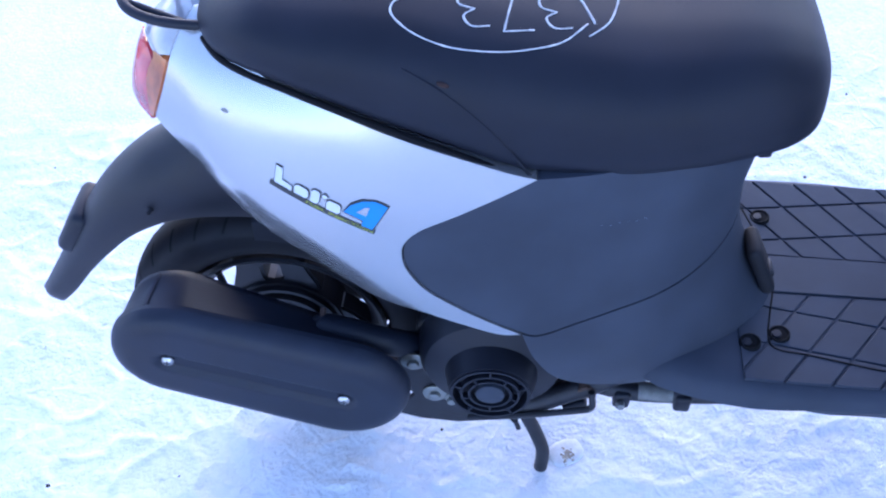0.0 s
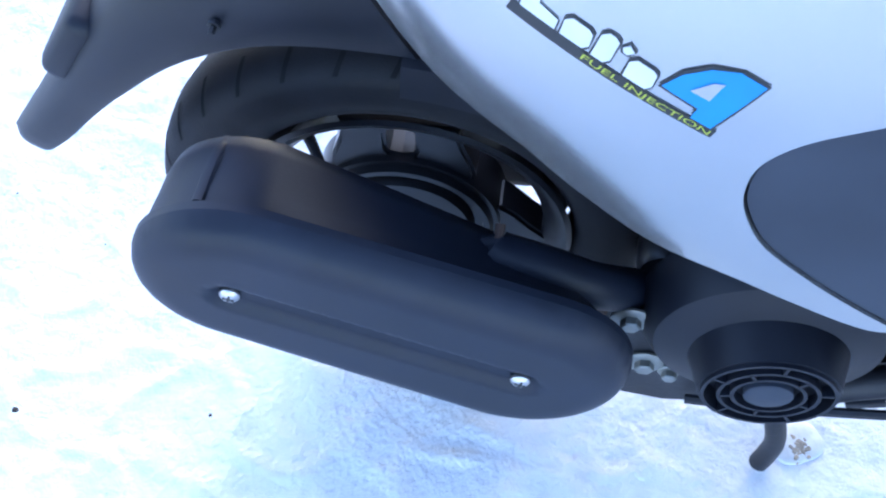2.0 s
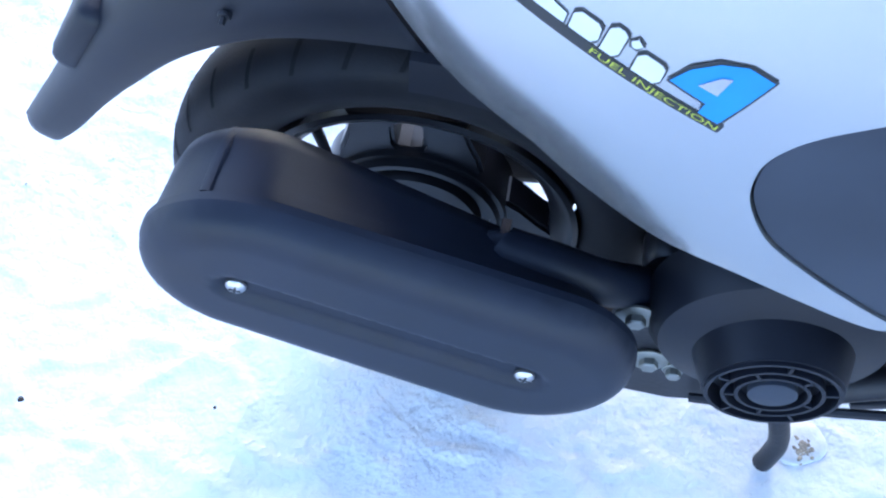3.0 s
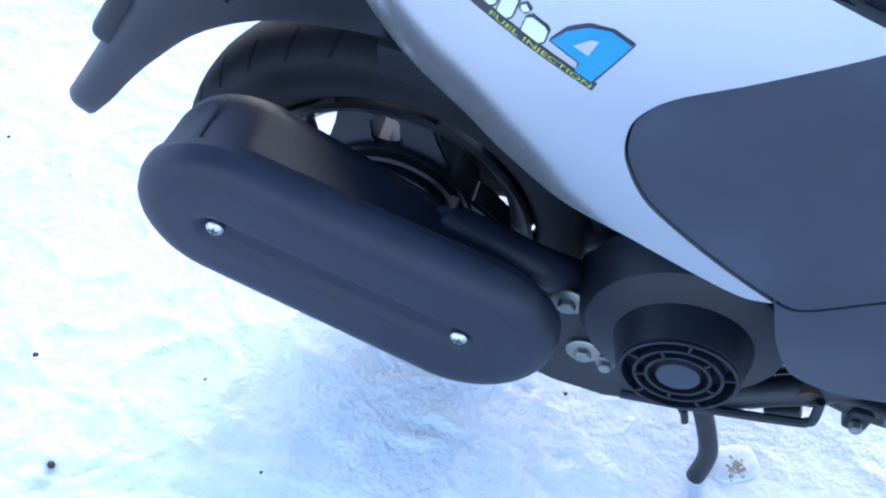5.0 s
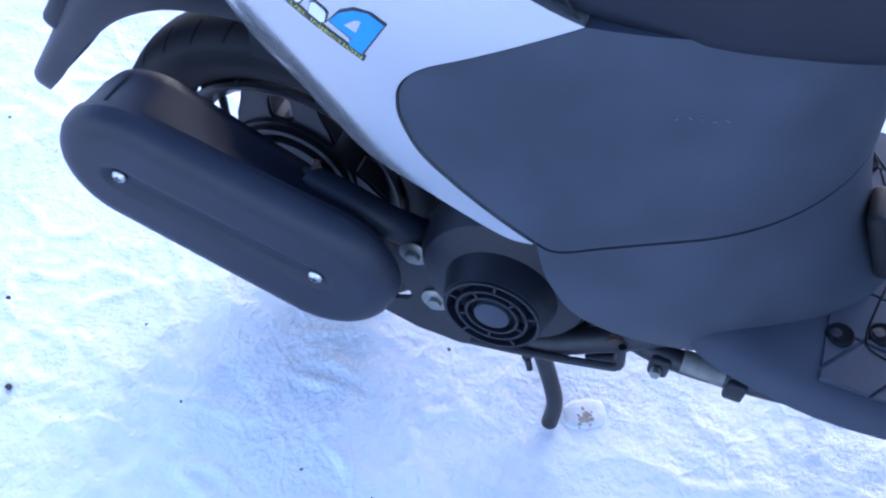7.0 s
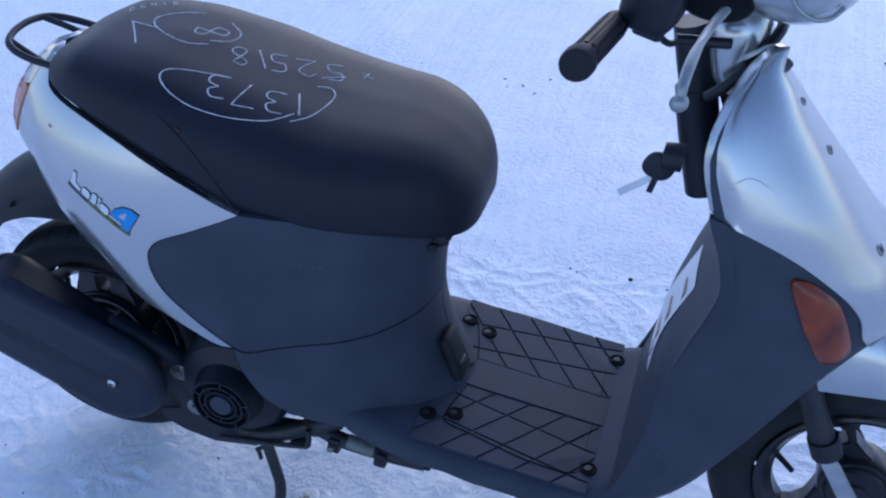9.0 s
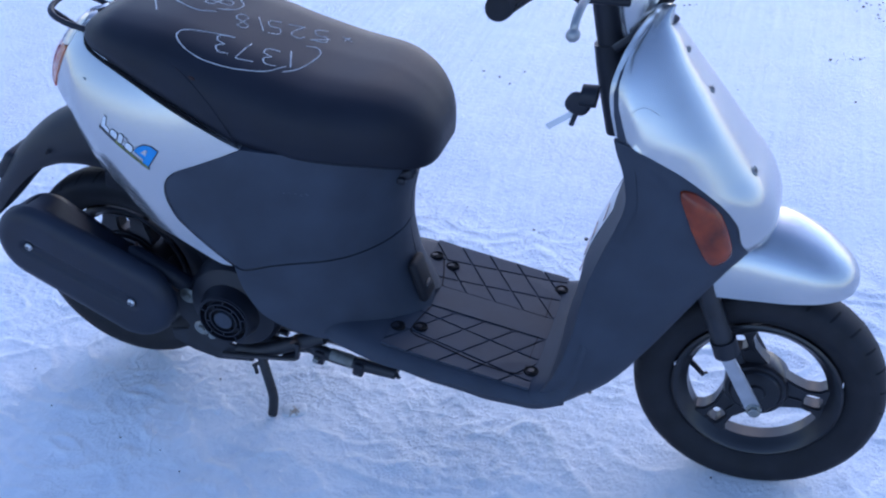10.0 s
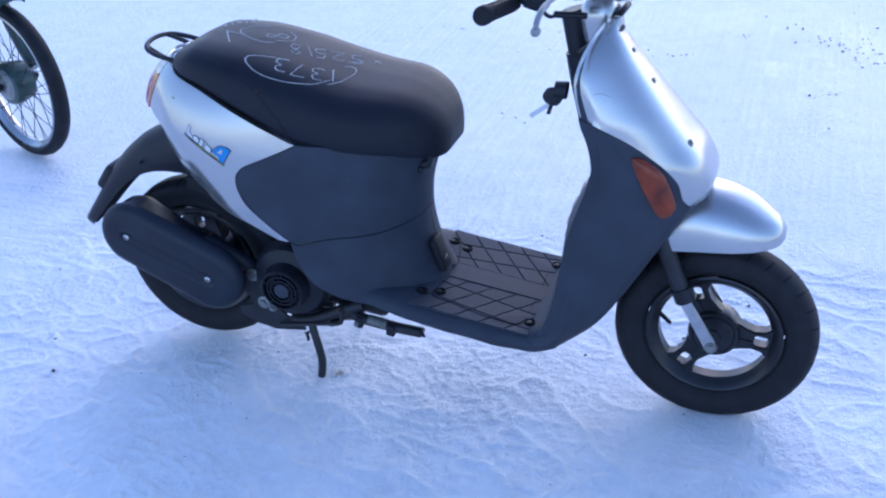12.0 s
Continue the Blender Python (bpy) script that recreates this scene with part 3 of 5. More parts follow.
part("exhaust_pipe", tube([(0.086, -0.111, 0.314), (0.090, -0.112, 0.313), (0.120, -0.114, 0.304), (0.152, -0.110, 0.282), (0.184, -0.092, 0.248), (0.25, -0.06, 0.19), (0.34, -0.05, 0.16)], lambda t: 0.0165 * min(1, 0.45 + 14 * t) ** 0.5, 20), MUFF, scooter, "matt black exhaust pipe")
PLATE = [(0.118, 0.268), (0.145, 0.286), (0.162, 0.284), (0.176, 0.270), (0.192, 0.238), (0.206, 0.205), (0.228, 0.170), (0.250, 0.150), (0.290, 0.138), (0.290, 0.118), (0.219, 0.109), (0.172, 0.119), (0.134, 0.137), (0.132, 0.158), (0.154, 0.164), (0.166, 0.167), (0.171, 0.174), (0.163, 0.187), (0.150, 0.200), (0.125, 0.230)]


def plate(outline, y, thick):
    """A flat pressed plate with rounded edges."""
    bm = bmesh.new()
    front = [bm.verts.new((x, y - thick / 2, z)) for x, z in outline]
    back = [bm.verts.new((x, y + thick / 2, z)) for x, z in outline]
    bm.faces.new(front), bm.faces.new(back[::-1])
    for i in range(len(outline)):
        j = (i + 1) % len(outline)
        bm.faces.new((front[i], back[i], back[j], front[j]))
    bmesh.ops.recalc_face_normals(bm, faces=bm.faces)
    bmesh.ops.bevel(bm, geom=[e for e in bm.edges if abs(e.verts[0].co.y - e.verts[1].co.y) < 1e-6], offset=thick * 0.25, segments=2, affect="EDGES")
    return sharpen(bm, 45)


bracket = part("muffler_bracket", plate(PLATE, -0.108, 0.006), IRON, scooter, "dark steel plate that carries the muffler")
screw((0.182, -0.114, 0.247), 0.0075, bracket, ZINC, "bolt", 0.015, True)
screw((0.198, -0.112, 0.178), 0.0075, bracket, ZINC, "bolt", 0.015, True)
screw((0.218, -0.112, 0.167), 0.0060, bracket, ZINC, "bolt", 0.009, True)

# cooling fan cover with its round grille
FX, FZ = 0.276, 0.249
fan = part("fan_cover", lathe([(-0.09, 0.0), (-0.09, 0.088), (-0.115, 0.086), (-0.128, 0.078), (-0.134, 0.062), (-0.137, 0.054), (-0.163, 0.047), (-0.163, 0.043), (-0.150, 0.042), (-0.150, 0.0)], (FX, 0, FZ), steps=56), BLACK, scooter, "black plastic cooling fan cover")
for r in (0.044, 0.033, 0.024):
    part("grille_ring", lathe([(-0.158, r - 0.0013), (-0.158, r + 0.0013), (-0.166, r + 0.0013), (-0.166, r - 0.0013), (-0.158, r - 0.0013)], (FX, 0, FZ), steps=40), BLACK, fan)
part("grille_hub", lathe([(-0.155, 0.0), (-0.155, 0.0165), (-0.166, 0.0165), (-0.167, 0.015), (-0.167, 0.0)], (FX, 0, FZ), steps=32), GREY, fan)
for k in range(10):
    a = 2 * math.pi * k / 10 + 0.2
    lo, hi = (0.024, 0.033) if k % 2 else (0.033, 0.044)
    mid = (lo + hi) / 2
    part("grille_bar", block((FX + mid * math.cos(a), -0.162, FZ + mid * math.sin(a)), (hi - lo, 0.008, 0.0022), 0, (0, -math.degrees(a), 0)), BLACK, fan)

# engine and frame, dark, under the covers
part("engine_block", join(block((0.285, 0, 0.25), (0.17, 0.13, 0.14), 0.02, (0, 10, 0)), block((0.40, -0.01, 0.21), (0.16, 0.14, 0.09), 0.015, (0, 8, 0))), IRON, scooter)
part("swing_arm", tube([(0.03, -0.065, 0.214), (0.12, -0.08, 0.20), (0.22, -0.095, 0.165), (0.33, -0.09, 0.155), (0.40, -0.09, 0.165)], 0.014, flat=0.8), IRON, scooter)
part("engine_hanger", tube([(0.26, -0.10, 0.135), (0.31, -0.11, 0.148), (0.36, -0.11, 0.172), (0.388, -0.11, 0.186), (0.43, -0.10, 0.20)], 0.0135), IRON, scooter)
part("hanger_clamp", block((0.368, -0.112, 0.153), (0.030, 0.016, 0.012), 0.002, (0, -20, 0)), BLACK, scooter)
part("rubber_bush", lathe([(-0.122, 0.0), (-0.122, 0.011), (-0.105, 0.013), (-0.09, 0.0)], (0.384, 0, 0.186), steps=24), RUST, scooter, "rust-stained rubber bush")
part("stand_lever", join(tube([(0.300, -0.10, 0.112), (0.286, -0.108, 0.106)], 0.0035, 8), tube([(0.291, -0.108, 0.108), (0.294, -0.110, 0.092)], 0.0035, 8)), IRON, scooter)
part("kick_bar", tube([(0.235, -0.118, 0.130), (0.30, -0.126, 0.146), (0.374, -0.130, 0.161), (0.386, -0.130, 0.165), (0.390, -0.130, 0.172), (0.390, -0.128, 0.196)], 0.0042, 8), IRON, scooter)
cap = part("oil_filler", lathe([(0.04, 0.0), (0.04, 0.014), (0.0, 0.014), (-0.004, 0.021), (-0.024, 0.021), (-0.029, 0.018), (-0.030, 0.0)], (0.201, -0.050, 0.258), steps=28), RIM, scooter, "glossy black oil filler cap")
part("cap_grip", block((0.201, -0.083, 0.258), (0.006, 0.010, 0.036), 0.002, (0, 20, 0)), RIM, cap)
part("frame_rail", tube([(0.38, -0.100, 0.182), (0.43, -0.108, 0.170), (0.50, -0.108, 0.160), (0.555, -0.105, 0.154), (0.562, -0.105, 0.153)], 0.0115, 16), IRON, scooter, "black frame rail under the footboard")
part("rail_sleeve", tube([(0.444, -0.108, 0.1685), (0.485, -0.108, 0.1622)], 0.0122, 16), material("dark_alloy", (0.15, 0.155, 0.15), 0.6, 0.3, 0.3, 60, 0.1), scooter, "dark alloy sleeve on the rail")
for x, z in ((0.425, 0.166), (0.497, 0.156)):
    part("rail_clip", block((x, -0.110, z), (0.020, 0.026, 0.026), 0.004, (0, 10, 0)), BLACK, scooter)
screw((0.423, -0.123, 0.168), 0.0055, scooter, ZINC, "bolt", 0.0, True)

# unseen drive case, added to keep light off the rear rim
rings = []
for y, g in ((0.052, -0.012), (0.056, 0.0), (0.115, 0.0), (0.128, -0.010), (0.132, -0.030)):
    rings.append([(p.x, y, p.y) for p in capsule(Vector((0.03, 0.214)), 0.055, Vector((0.31, 0.245)), 0.082, g)])
part("drive_case", sharpen(skin(rings), 50), IRON, scooter, "added black belt drive case")
# unseen inner fender, added to block the sky above the wheel
rings = []
for a in np.linspace(radians(-5), radians(84), 20):
    c, d = math.cos(a), math.sin(a)
    rings.append([(REAR[0] + r * c, y, REAR[2] + r * d) for y, r in ((-0.066, 0.205), (-0.064, 0.232), (-0.04, 0.244), (0.04, 0.244), (0.064, 0.232), (0.066, 0.205), (0.062, 0.205), (0.058, 0.228), (0.036, 0.238), (-0.036, 0.238), (-0.058, 0.228), (-0.062, 0.205))])
part("inner_fender", sharpen(skin(rings), 50), BLACK, scooter, "added black inner fender above the rear wheel")

# centre stand
for side in (-1, 1):
    part("stand_leg", tube([(0.298, side * 0.088, 0.150), (0.303, side * 0.100, 0.120), (0.314, side * 0.108, 0.085), (0.321, side * 0.111, 0.050), (0.320, side * 0.112, 0.025), (0.316, side * 0.113, 0.002)], 0.009, 12), IRON, scooter, "black tubular centre stand leg")
part("stand_bar", tube([(0.300, -0.085, 0.135), (0.300, 0.085, 0.135)], 0.011), IRON, scooter)

# rear mudguard and plate holder: the ridge and the side edge of a channel
ridge = spline([(-0.02, 0.555), (-0.065, 0.530), (-0.105, 0.508), (-0.149, 0.474), (-0.184, 0.439), (-0.222, 0.393), (-0.254, 0.350), (-0.285, 0.311), (-0.316, 0.273)], False, 4)
side_edge = spline([(0.035, 0.447), (0.005, 0.448), (-0.040, 0.447), (-0.085, 0.438), (-0.135, 0.414), (-0.180, 0.377), (-0.216, 0.342), (-0.255, 0.300), (-0.300, 0.258)], False, 4)
guard_w = table((0, 0.062), (0.5, 0.052), (0.75, 0.040), (0.86, 0.034), (0.93, 0.028), (0.97, 0.019), (1, 0.005))
rings = []
for i, (p, q) in enumerate(zip(ridge, side_edge)):
    w = guard_w(i / (len(ridge) - 1))
    arc = []
    for a in np.linspace(0, math.pi, 21):
        k = max(0, math.sin(a)) ** 0.6
        m = q + (p - q) * k
        arc.append((m.x, -w * math.cos(a), m.y))
    rings.append(arc + [(x + 0.0025, y * 0.94, z - 0.0035) for x, y, z in arc[::-1]])
mudguard = part("rear_mudguard", sharpen(skin(rings), 60), BLACK, scooter, "dusty dark plastic rear mudguard")
part("plate_bracket", block((-0.214, 0, 0.397), (0.028, 0.070, 0.070), 0.011, (0, 38, 0), 3), BLACK, mudguard)
screw((-0.088, -0.0570, 0.462), 0.0022, mudguard, IRON, "screw", 0.0042, True)

# tail lamp and rack
def lens(z0, z1, u0, u1):
    out = []
    for z in np.linspace(z0, z1, 16):
        out.append((to_u(body_rear(z), z) + u0(z), z))
    for z in np.linspace(z1, z0, 16):
        out.append((to_u(body_rear(z), z) + u1(z), z))
    return out


tail_edge = table((0.60, -0.062), (0.645, -0.040), (0.673, -0.028), (0.693, -0.017), (0.714, 0.0))
amber_edge = table((0.60, -0.065), (0.62, -0.063), (0.645, -0.0595), (0.668, -0.047))


def from_rear(x):
    return lambda z: to_u(x(z), z) - to_u(body_rear(z), z)


for side in (-1, 1):
    part("tail_lens", panel([Vector(p) for p in lens(0.597, 0.664, lambda z: 0.0, lambda z: from_rear(amber_edge)(z) - 0.001)], body(side, 0.004), 0.014, 0.006), RED, scooter, "glossy red tail lamp lens")
    part("rear_indicator", panel([Vector(p) for p in lens(0.602, 0.672, from_rear(amber_edge), lambda z: from_rear(tail_edge)(z) - 0.001)], body(side, 0.004), 0.014, 0.005), ORANGE, scooter, "amber rear indicator lens")
    part("clear_lens", panel([Vector(p) for p in lens(0.667, 0.714, lambda z: 0.0, lambda z: from_rear(tail_edge)(z) - (0.001 if z > 0.674 else 0.022))], body(side, 0.003), 0.014, 0.006), CLEAR, scooter, "clear upper tail lens")
part("rear_rack", tube([(0.03, -0.06, 0.700), (-0.03, -0.062, 0.712), (-0.068, -0.045, 0.722), (-0.078, 0.0, 0.727), (-0.068, 0.045, 0.722), (-0.03, 0.062, 0.712), (0.03, 0.06, 0.700)], 0.0050), BLACK, scooter, "black rear grab rail")
for side in (-1, 1):
    part("rack_strut", tube([(-0.070, side * 0.040, 0.722), (-0.035, side * 0.046, 0.708), (-0.004, side * 0.050, 0.695)], 0.0045), BLACK, scooter)

# front fork
for side in (-1, 1):
    part("fork_tube", tube([(1.030, side * 0.070, 0.46), (1.092, side * 0.070, 0.305)], 0.0165, 20), IRON, scooter, "dark grey fork tube")
    part("fork_collar", tube([(1.086, side * 0.070, 0.322), (1.096, side * 0.070, 0.295)], 0.020, 20), BLACK, scooter)
    arm = plate([(p.x, p.y) for p in capsule(Vector((1.096, 0.292)), 0.010, Vector((1.150, 0.199)), 0.0125, 0.0, 10)], side * 0.074, 0.009)
    part("fork_end", arm, STEEL, scooter, "bright metal fork end")
screw((1.150, -0.078, 0.199), 0.009, scooter, ZINC, "axle_nut", 0.012, True)

# indicators in the leg shield
def domed(place, loop, rise, side):
    """Lets a lens swell in its middle."""
    def at(a, z, off=0.0):
        p = place(a, z, off)
        d = min((Vector((a, z)) - q).length for q in loop) if off == 0 else 0
        return p + Vector((0.5, side * 0.85, 0.1)) * rise * math.sqrt(min(1, d / 0.016))
    return at


ind = spline([(to_a(x, z) * 0.3, z) for x, z in [(0.966, 0.632), (0.988, 0.629), (1.020, 0.603), (1.042, 0.558), (1.045, 0.524), (1.026, 0.513), (1.004, 0.548), (0.978, 0.601)]], True, 6)
for side in (-1, 1):
    part("front_indicator", panel(ind, domed(scaled(shield(side, 0.005)), ind, 0.008, side), 0.016, 0.005), AMBER, scooter, "amber front indicator lens")

# steering column, handlebar and controls
def blob(at, size, power=2.6, turn=(0, 0, 0), n=28):
    """A rounded box."""
    bm = bmesh.new()
    bmesh.ops.create_uvsphere(bm, u_segments=n * 2, v_segments=n, radius=1)
    for v in bm.verts:
        c = v.co
        k = sum(abs(q) ** power for q in c) ** (-1 / power)
        v.co = Vector((c.x * k * size[0], c.y * k * size[1], c.z * k * size[2]))
    bmesh.ops.transform(bm, matrix=pose(*at, *turn), verts=bm.verts)
    return bm


part("steering_column", tube([(0.862, 0, 0.62), (0.838, 0, 0.70), (0.824, 0, 0.755)], 0.024, 24), BLACK, scooter, "black steering column")
part("column_collar", tube([(0.828, 0, 0.752), (0.806, 0, 0.832)], 0.0225, 24), BLACK, scooter)
part("neck_cover", blob((0.862, 0, 0.812), (0.034, 0.046, 0.055), 3.0, (0, -16, 0)), SILVER, scooter, "silver neck under the handlebar")
# black bar drawn for the shaded slot along the cover's top edge
part("neck_slot_shade", tube([(0.838, -0.060, 0.770), (0.858, -0.062, 0.790), (0.882, -0.050, 0.818), (0.898, -0.02, 0.838), (0.900, 0.02, 0.838)], 0.0065, 10), BLACK, scooter)
cowl = part("handlebar_cover", blob((0.878, 0, 0.955), (0.100, 0.150, 0.082), 2.8, (0, 14, 0)), SILVER, scooter, "silver painted handlebar cover")
# a solid near-black lump imitates the shaded hole where the lever comes out
part("lever_opening_shade", blob((0.826, -0.128, 0.913), (0.040, 0.030, 0.024), 2.2, (0, 14, 18)), GAP_SHADE, cowl)
part("headlamp", blob((0.916, -0.122, 0.940), (0.027, 0.036, 0.040), 2.2, (0, 25, 20)), CLEAR, cowl, "clear headlamp lens")
part("headlamp_rim", tube([(0.888, -0.146, 0.944), (0.893, -0.148, 0.926), (0.903, -0.148, 0.913), (0.918, -0.146, 0.905), (0.932, -0.138, 0.904), (0.942, -0.125, 0.910)], 0.0026, 8), ALLOY, cowl)
part("amber_bulb", blob((0.958, -0.080, 0.948), (0.030, 0.045, 0.032), 2.0), material("pale_amber_lens", (0.75, 0.42, 0.34), 0.15, 0, 0.1, 40, 0, coat=0.5), cowl, "pale amber lens")
grip = part("grip", join(lathe([(-0.148, 0.0), (-0.148, 0.0148), (-0.144, 0.0162), (-0.134, 0.0162), (-0.132, 0.0134), (0.0, 0.0134), (0.004, 0.011), (0.004, 0.0)], (0.738, -0.163, 0.888), steps=28, turn=Euler((radians(-8.5), 0, radians(-5))).to_matrix())), RUBBER, scooter, "ribbed black rubber throttle grip")
for k in range(12):
    a = 2 * math.pi * k / 12
    bm = block((0, -0.066, 0), (0.0035, 0.112, 0.003), 0)
    bmesh.ops.transform(bm, matrix=pose(0.738, -0.163, 0.888, -8.5, 0, -5) @ pose(0, 0, 0, 0, math.degrees(a), 0) @ pose(0, 0, 0.0130), verts=bm.verts)
    part("grip_rib", bm, RUBBER, grip)
part("switch_box", join(blob((0.772, -0.148, 0.915), (0.030, 0.040, 0.032), 3.2, (0, 10, -10)), block((0.772, -0.165, 0.888), (0.030, 0.025, 0.014), 0.004, (0, 12, -10))), BLACK, scooter)
part("brake_lever", tube([(0.836, -0.180, 0.918), (0.829, -0.230, 0.925), (0.823, -0.275, 0.927), (0.819, -0.308, 0.922), (0.8175, -0.326, 0.911), (0.8175, -0.330, 0.901)], lambda t: 0.0062 - 0.0018 * t, 12, 0.7), ALLOY, scooter, "bare alloy brake lever")
part("lever_ball", blob((0.8175, -0.330, 0.897), (0.008, 0.008, 0.008), 2.0, n=12), ALLOY, scooter)
part("brake_switch", tube([(0.795, -0.110, 0.855), (0.850, -0.095, 0.850)], 0.006, 12), BLACK, scooter)
part("brake_cable", tube([(0.785, -0.14, 0.895), (0.780, -0.13, 0.868), (0.790, -0.115, 0.852), (0.80, -0.108, 0.854)], 0.0035, 8), BLACK, scooter)
lock = part("ignition_lock", lathe([(0.0, 0.0), (0.0, 0.016), (-0.022, 0.015), (-0.024, 0.0)], (0.830, -0.106, 0.718), "x", 20), BLACK, scooter)
part("key_head", blob((0.806, -0.110, 0.706), (0.018, 0.006, 0.016), 2.6, (0, 25, 0), 12), BLACK, lock)
part("key_fob", block((0.804, -0.112, 0.688), (0.007, 0.005, 0.030), 0.001, (0, 12, 0)), BLACK, lock)
part("paper_tag", block((0.786, -0.111, 0.680), (0.046, 0.0012, 0.009), 0, (0, -38, 0)), WHITE, lock, "white paper tag")

# bolts, sticker and scuffs on the front
for a, z, r in ((0.90, 0.636, 0.0062), (0.98, 0.738, 0.0046), (0.98, 0.792, 0.0034)):
    p, q, r2 = (shield(-1, 0.0045)(a + da, z + dz) for da, dz in ((0, 0), (0.02, 0), (0, 0.004)))
    nrm = (q - p).cross(r2 - p).normalized()
    if nrm.y > 0:
        nrm = -nrm
    turn = nrm.to_track_quat("-Y", "Z").to_matrix()
    hole = part("bolt_recess", lathe([(-0.0006, 0.0), (-0.0006, r), (-0.0014, r + 0.0006), (-0.0006, r + 0.0014), (0.002, r + 0.0016)], p, steps=20, turn=turn), ALLOY, scooter)
    part("cover_bolt", lathe([(0.0, 0.0), (0.0, r * 0.62), (-0.0016, r * 0.55), (-0.0018, 0.0)], p, steps=6, turn=turn), IRON, hole)

cells = [[(inner_x(y, z) - 0.001, y, z) for z in np.linspace(0.38, 0.526, 12)] for y in np.linspace(-0.075, 0.02, 6)]
sticker = part("warning_sticker", skin(cells, closed=False, caps=False), WHITE, scooter, "white warning sticker with orange blocks")
for z in (0.405, 0.435, 0.465, 0.500):
    part("print_bar", block((inner_x(-0.045, z) - 0.0012, -0.045, z), (0.001, 0.035, 0.014), 0, (0, 8, 0)), AMBER, sticker)

for pts in ([(0.884, 0.737), (0.894, 0.743), (0.906, 0.741), (0.918, 0.733)], [(0.878, 0.728), (0.885, 0.733)]):
    path = [shield(-1, 0.0045)(to_a(x, z), z) for x, z in pts]
    part("scuff", tube(path, 0.0003, 5), ALLOY, scooter)

# pale rub marks on the side cover
rub = [body(-1, 0.0003)(0.384 + 0.0045 * i, 0.526 - 0.0006 * i + 0.002 * math.sin(2.1 * i)) for i in range(12)]
for i in range(0, 12, 2):
    part("scuff", tube([rub[i], rub[i].lerp(rub[min(i + 1, 11)], 0.3 + 0.05 * i)], 0.0004, 5), GREY_WORN, scooter)

# a chip in the paint of the cowl
p = body(-1, 0.0022)(to_u(0.032, 0.647), 0.647)
part("paint_chip", blob(tuple(p), (0.0045, 0.0008, 0.0020), 2.2, (0, 20, -18), 10), ALLOY, scooter, "small grey chip in the paint")

# latch under the seat nose, hook on the front of the body
part("seat_latch", join(block((0.550, -0.052, 0.522), (0.026, 0.024, 0.018), 0.005, (0, -25, 0)), block((0.560, -0.054, 0.536), (0.014, 0.016, 0.022), 0.004), block((0.545, -0.064, 0.514), (0.014, 0.010, 0.012), 0.003)), BLACK, scooter)
hook = part("floor_strap", block((0.578, -0.026, 0.308), (0.016, 0.046, 0.078), 0.007, (0, -22, 0), 3), RUBBER, scooter, "dark rubber strap at the foot of the body")
part("strap_pin", block((0.588, -0.030, 0.298), (0.012, 0.022, 0.010), 0.002, (0, -24, 0)), IRON, hook)

# a small tear in the vinyl
x, w = 0.240, 0.1515
part("seat_tear", blob((x, -w, seat_height(x, w)), (0.006, 0.0022, 0.0032), 2.0, (50, 25, 0), 8), material("torn_foam", (0.035, 0.016, 0.013), 0.9, 0, 0.3, 200, 0.3), scooter, "small brown tear in the vinyl")

# the footboard's front sweeps up into the leg shield
rings = []
for y in np.linspace(-0.166, 0.166, 25):
    edge_drop = max(0, abs(y) - 0.140) / 0.026
    back = 0.012 * edge_drop ** 2
    curve = [(0.800, 0.2225), (0.820, 0.227), (0.836, 0.238), (0.847, 0.256), (0.854, 0.280), (0.858, 0.310), (0.861, 0.350)]
    drop = 0.010 * edge_drop ** 2
    face = [(x + back, y, z - drop) for x, z in curve]
    rings.append(face + [(x + back + 0.012, y, z - drop - 0.008) for x, z in curve[::-1]])
part("footboard_ramp", sharpen(skin(rings), 60), GREY, scooter)

# tread pads of the footboard
FY = 0.157


def band(y0, y1, x0=0.555, x1=0.805):
    return [Vector((x0, y0)), Vector((x1, y0)), Vector((x1, y1)), Vector((x0, y1))]


pieces = [band(-0.028, 0.028)]
for s in (-1, 1):
    lines = [((0.59, s * 0.052), (1, s * 0.155), 0.0014), ((0.58, s * 0.105), (1, s * 0.155), 0.0014)]
    lines += [((0.604 + 0.0525 * k, s * 0.150), (0.093, -s * 0.120), 0.0014) for k in range(-2, 5)]
    lo, hi = sorted((s * 0.0305, s * FY))
    pieces += pads_in(band(lo, hi), lines)
board = [o for o in scooter.children if o.name == "floorboard"][0]
for poly in pieces:
    c = sum(poly, Vector((0, 0))) / len(poly)
    area = abs(sum(poly[i - 1].cross(poly[i]) for i in range(len(poly)))) / 2
    if area < 4e-5:
        continue
    bm = bmesh.new()
    low = [bm.verts.new((p.x, p.y, floor_skin(p.x) - 0.004)) for p in poly]
    mid = [bm.verts.new((p.x, p.y, floor_skin(p.x) - 0.0006)) for p in poly]
    top = [bm.verts.new((*(p + (c - p).normalized() * 0.0012), floor_skin(p.x))) for p in poly]
    n = len(poly)
    for a, b in ((low, mid), (mid, top)):
        for i in range(n):
            bm.faces.new((a[i], a[(i + 1) % n], b[(i + 1) % n], b[i]))
    bm.faces.new(top)
    bmesh.ops.recalc_face_normals(bm, faces=bm.faces)
    part("tread_pad", bm, GREY, board, smooth=False)
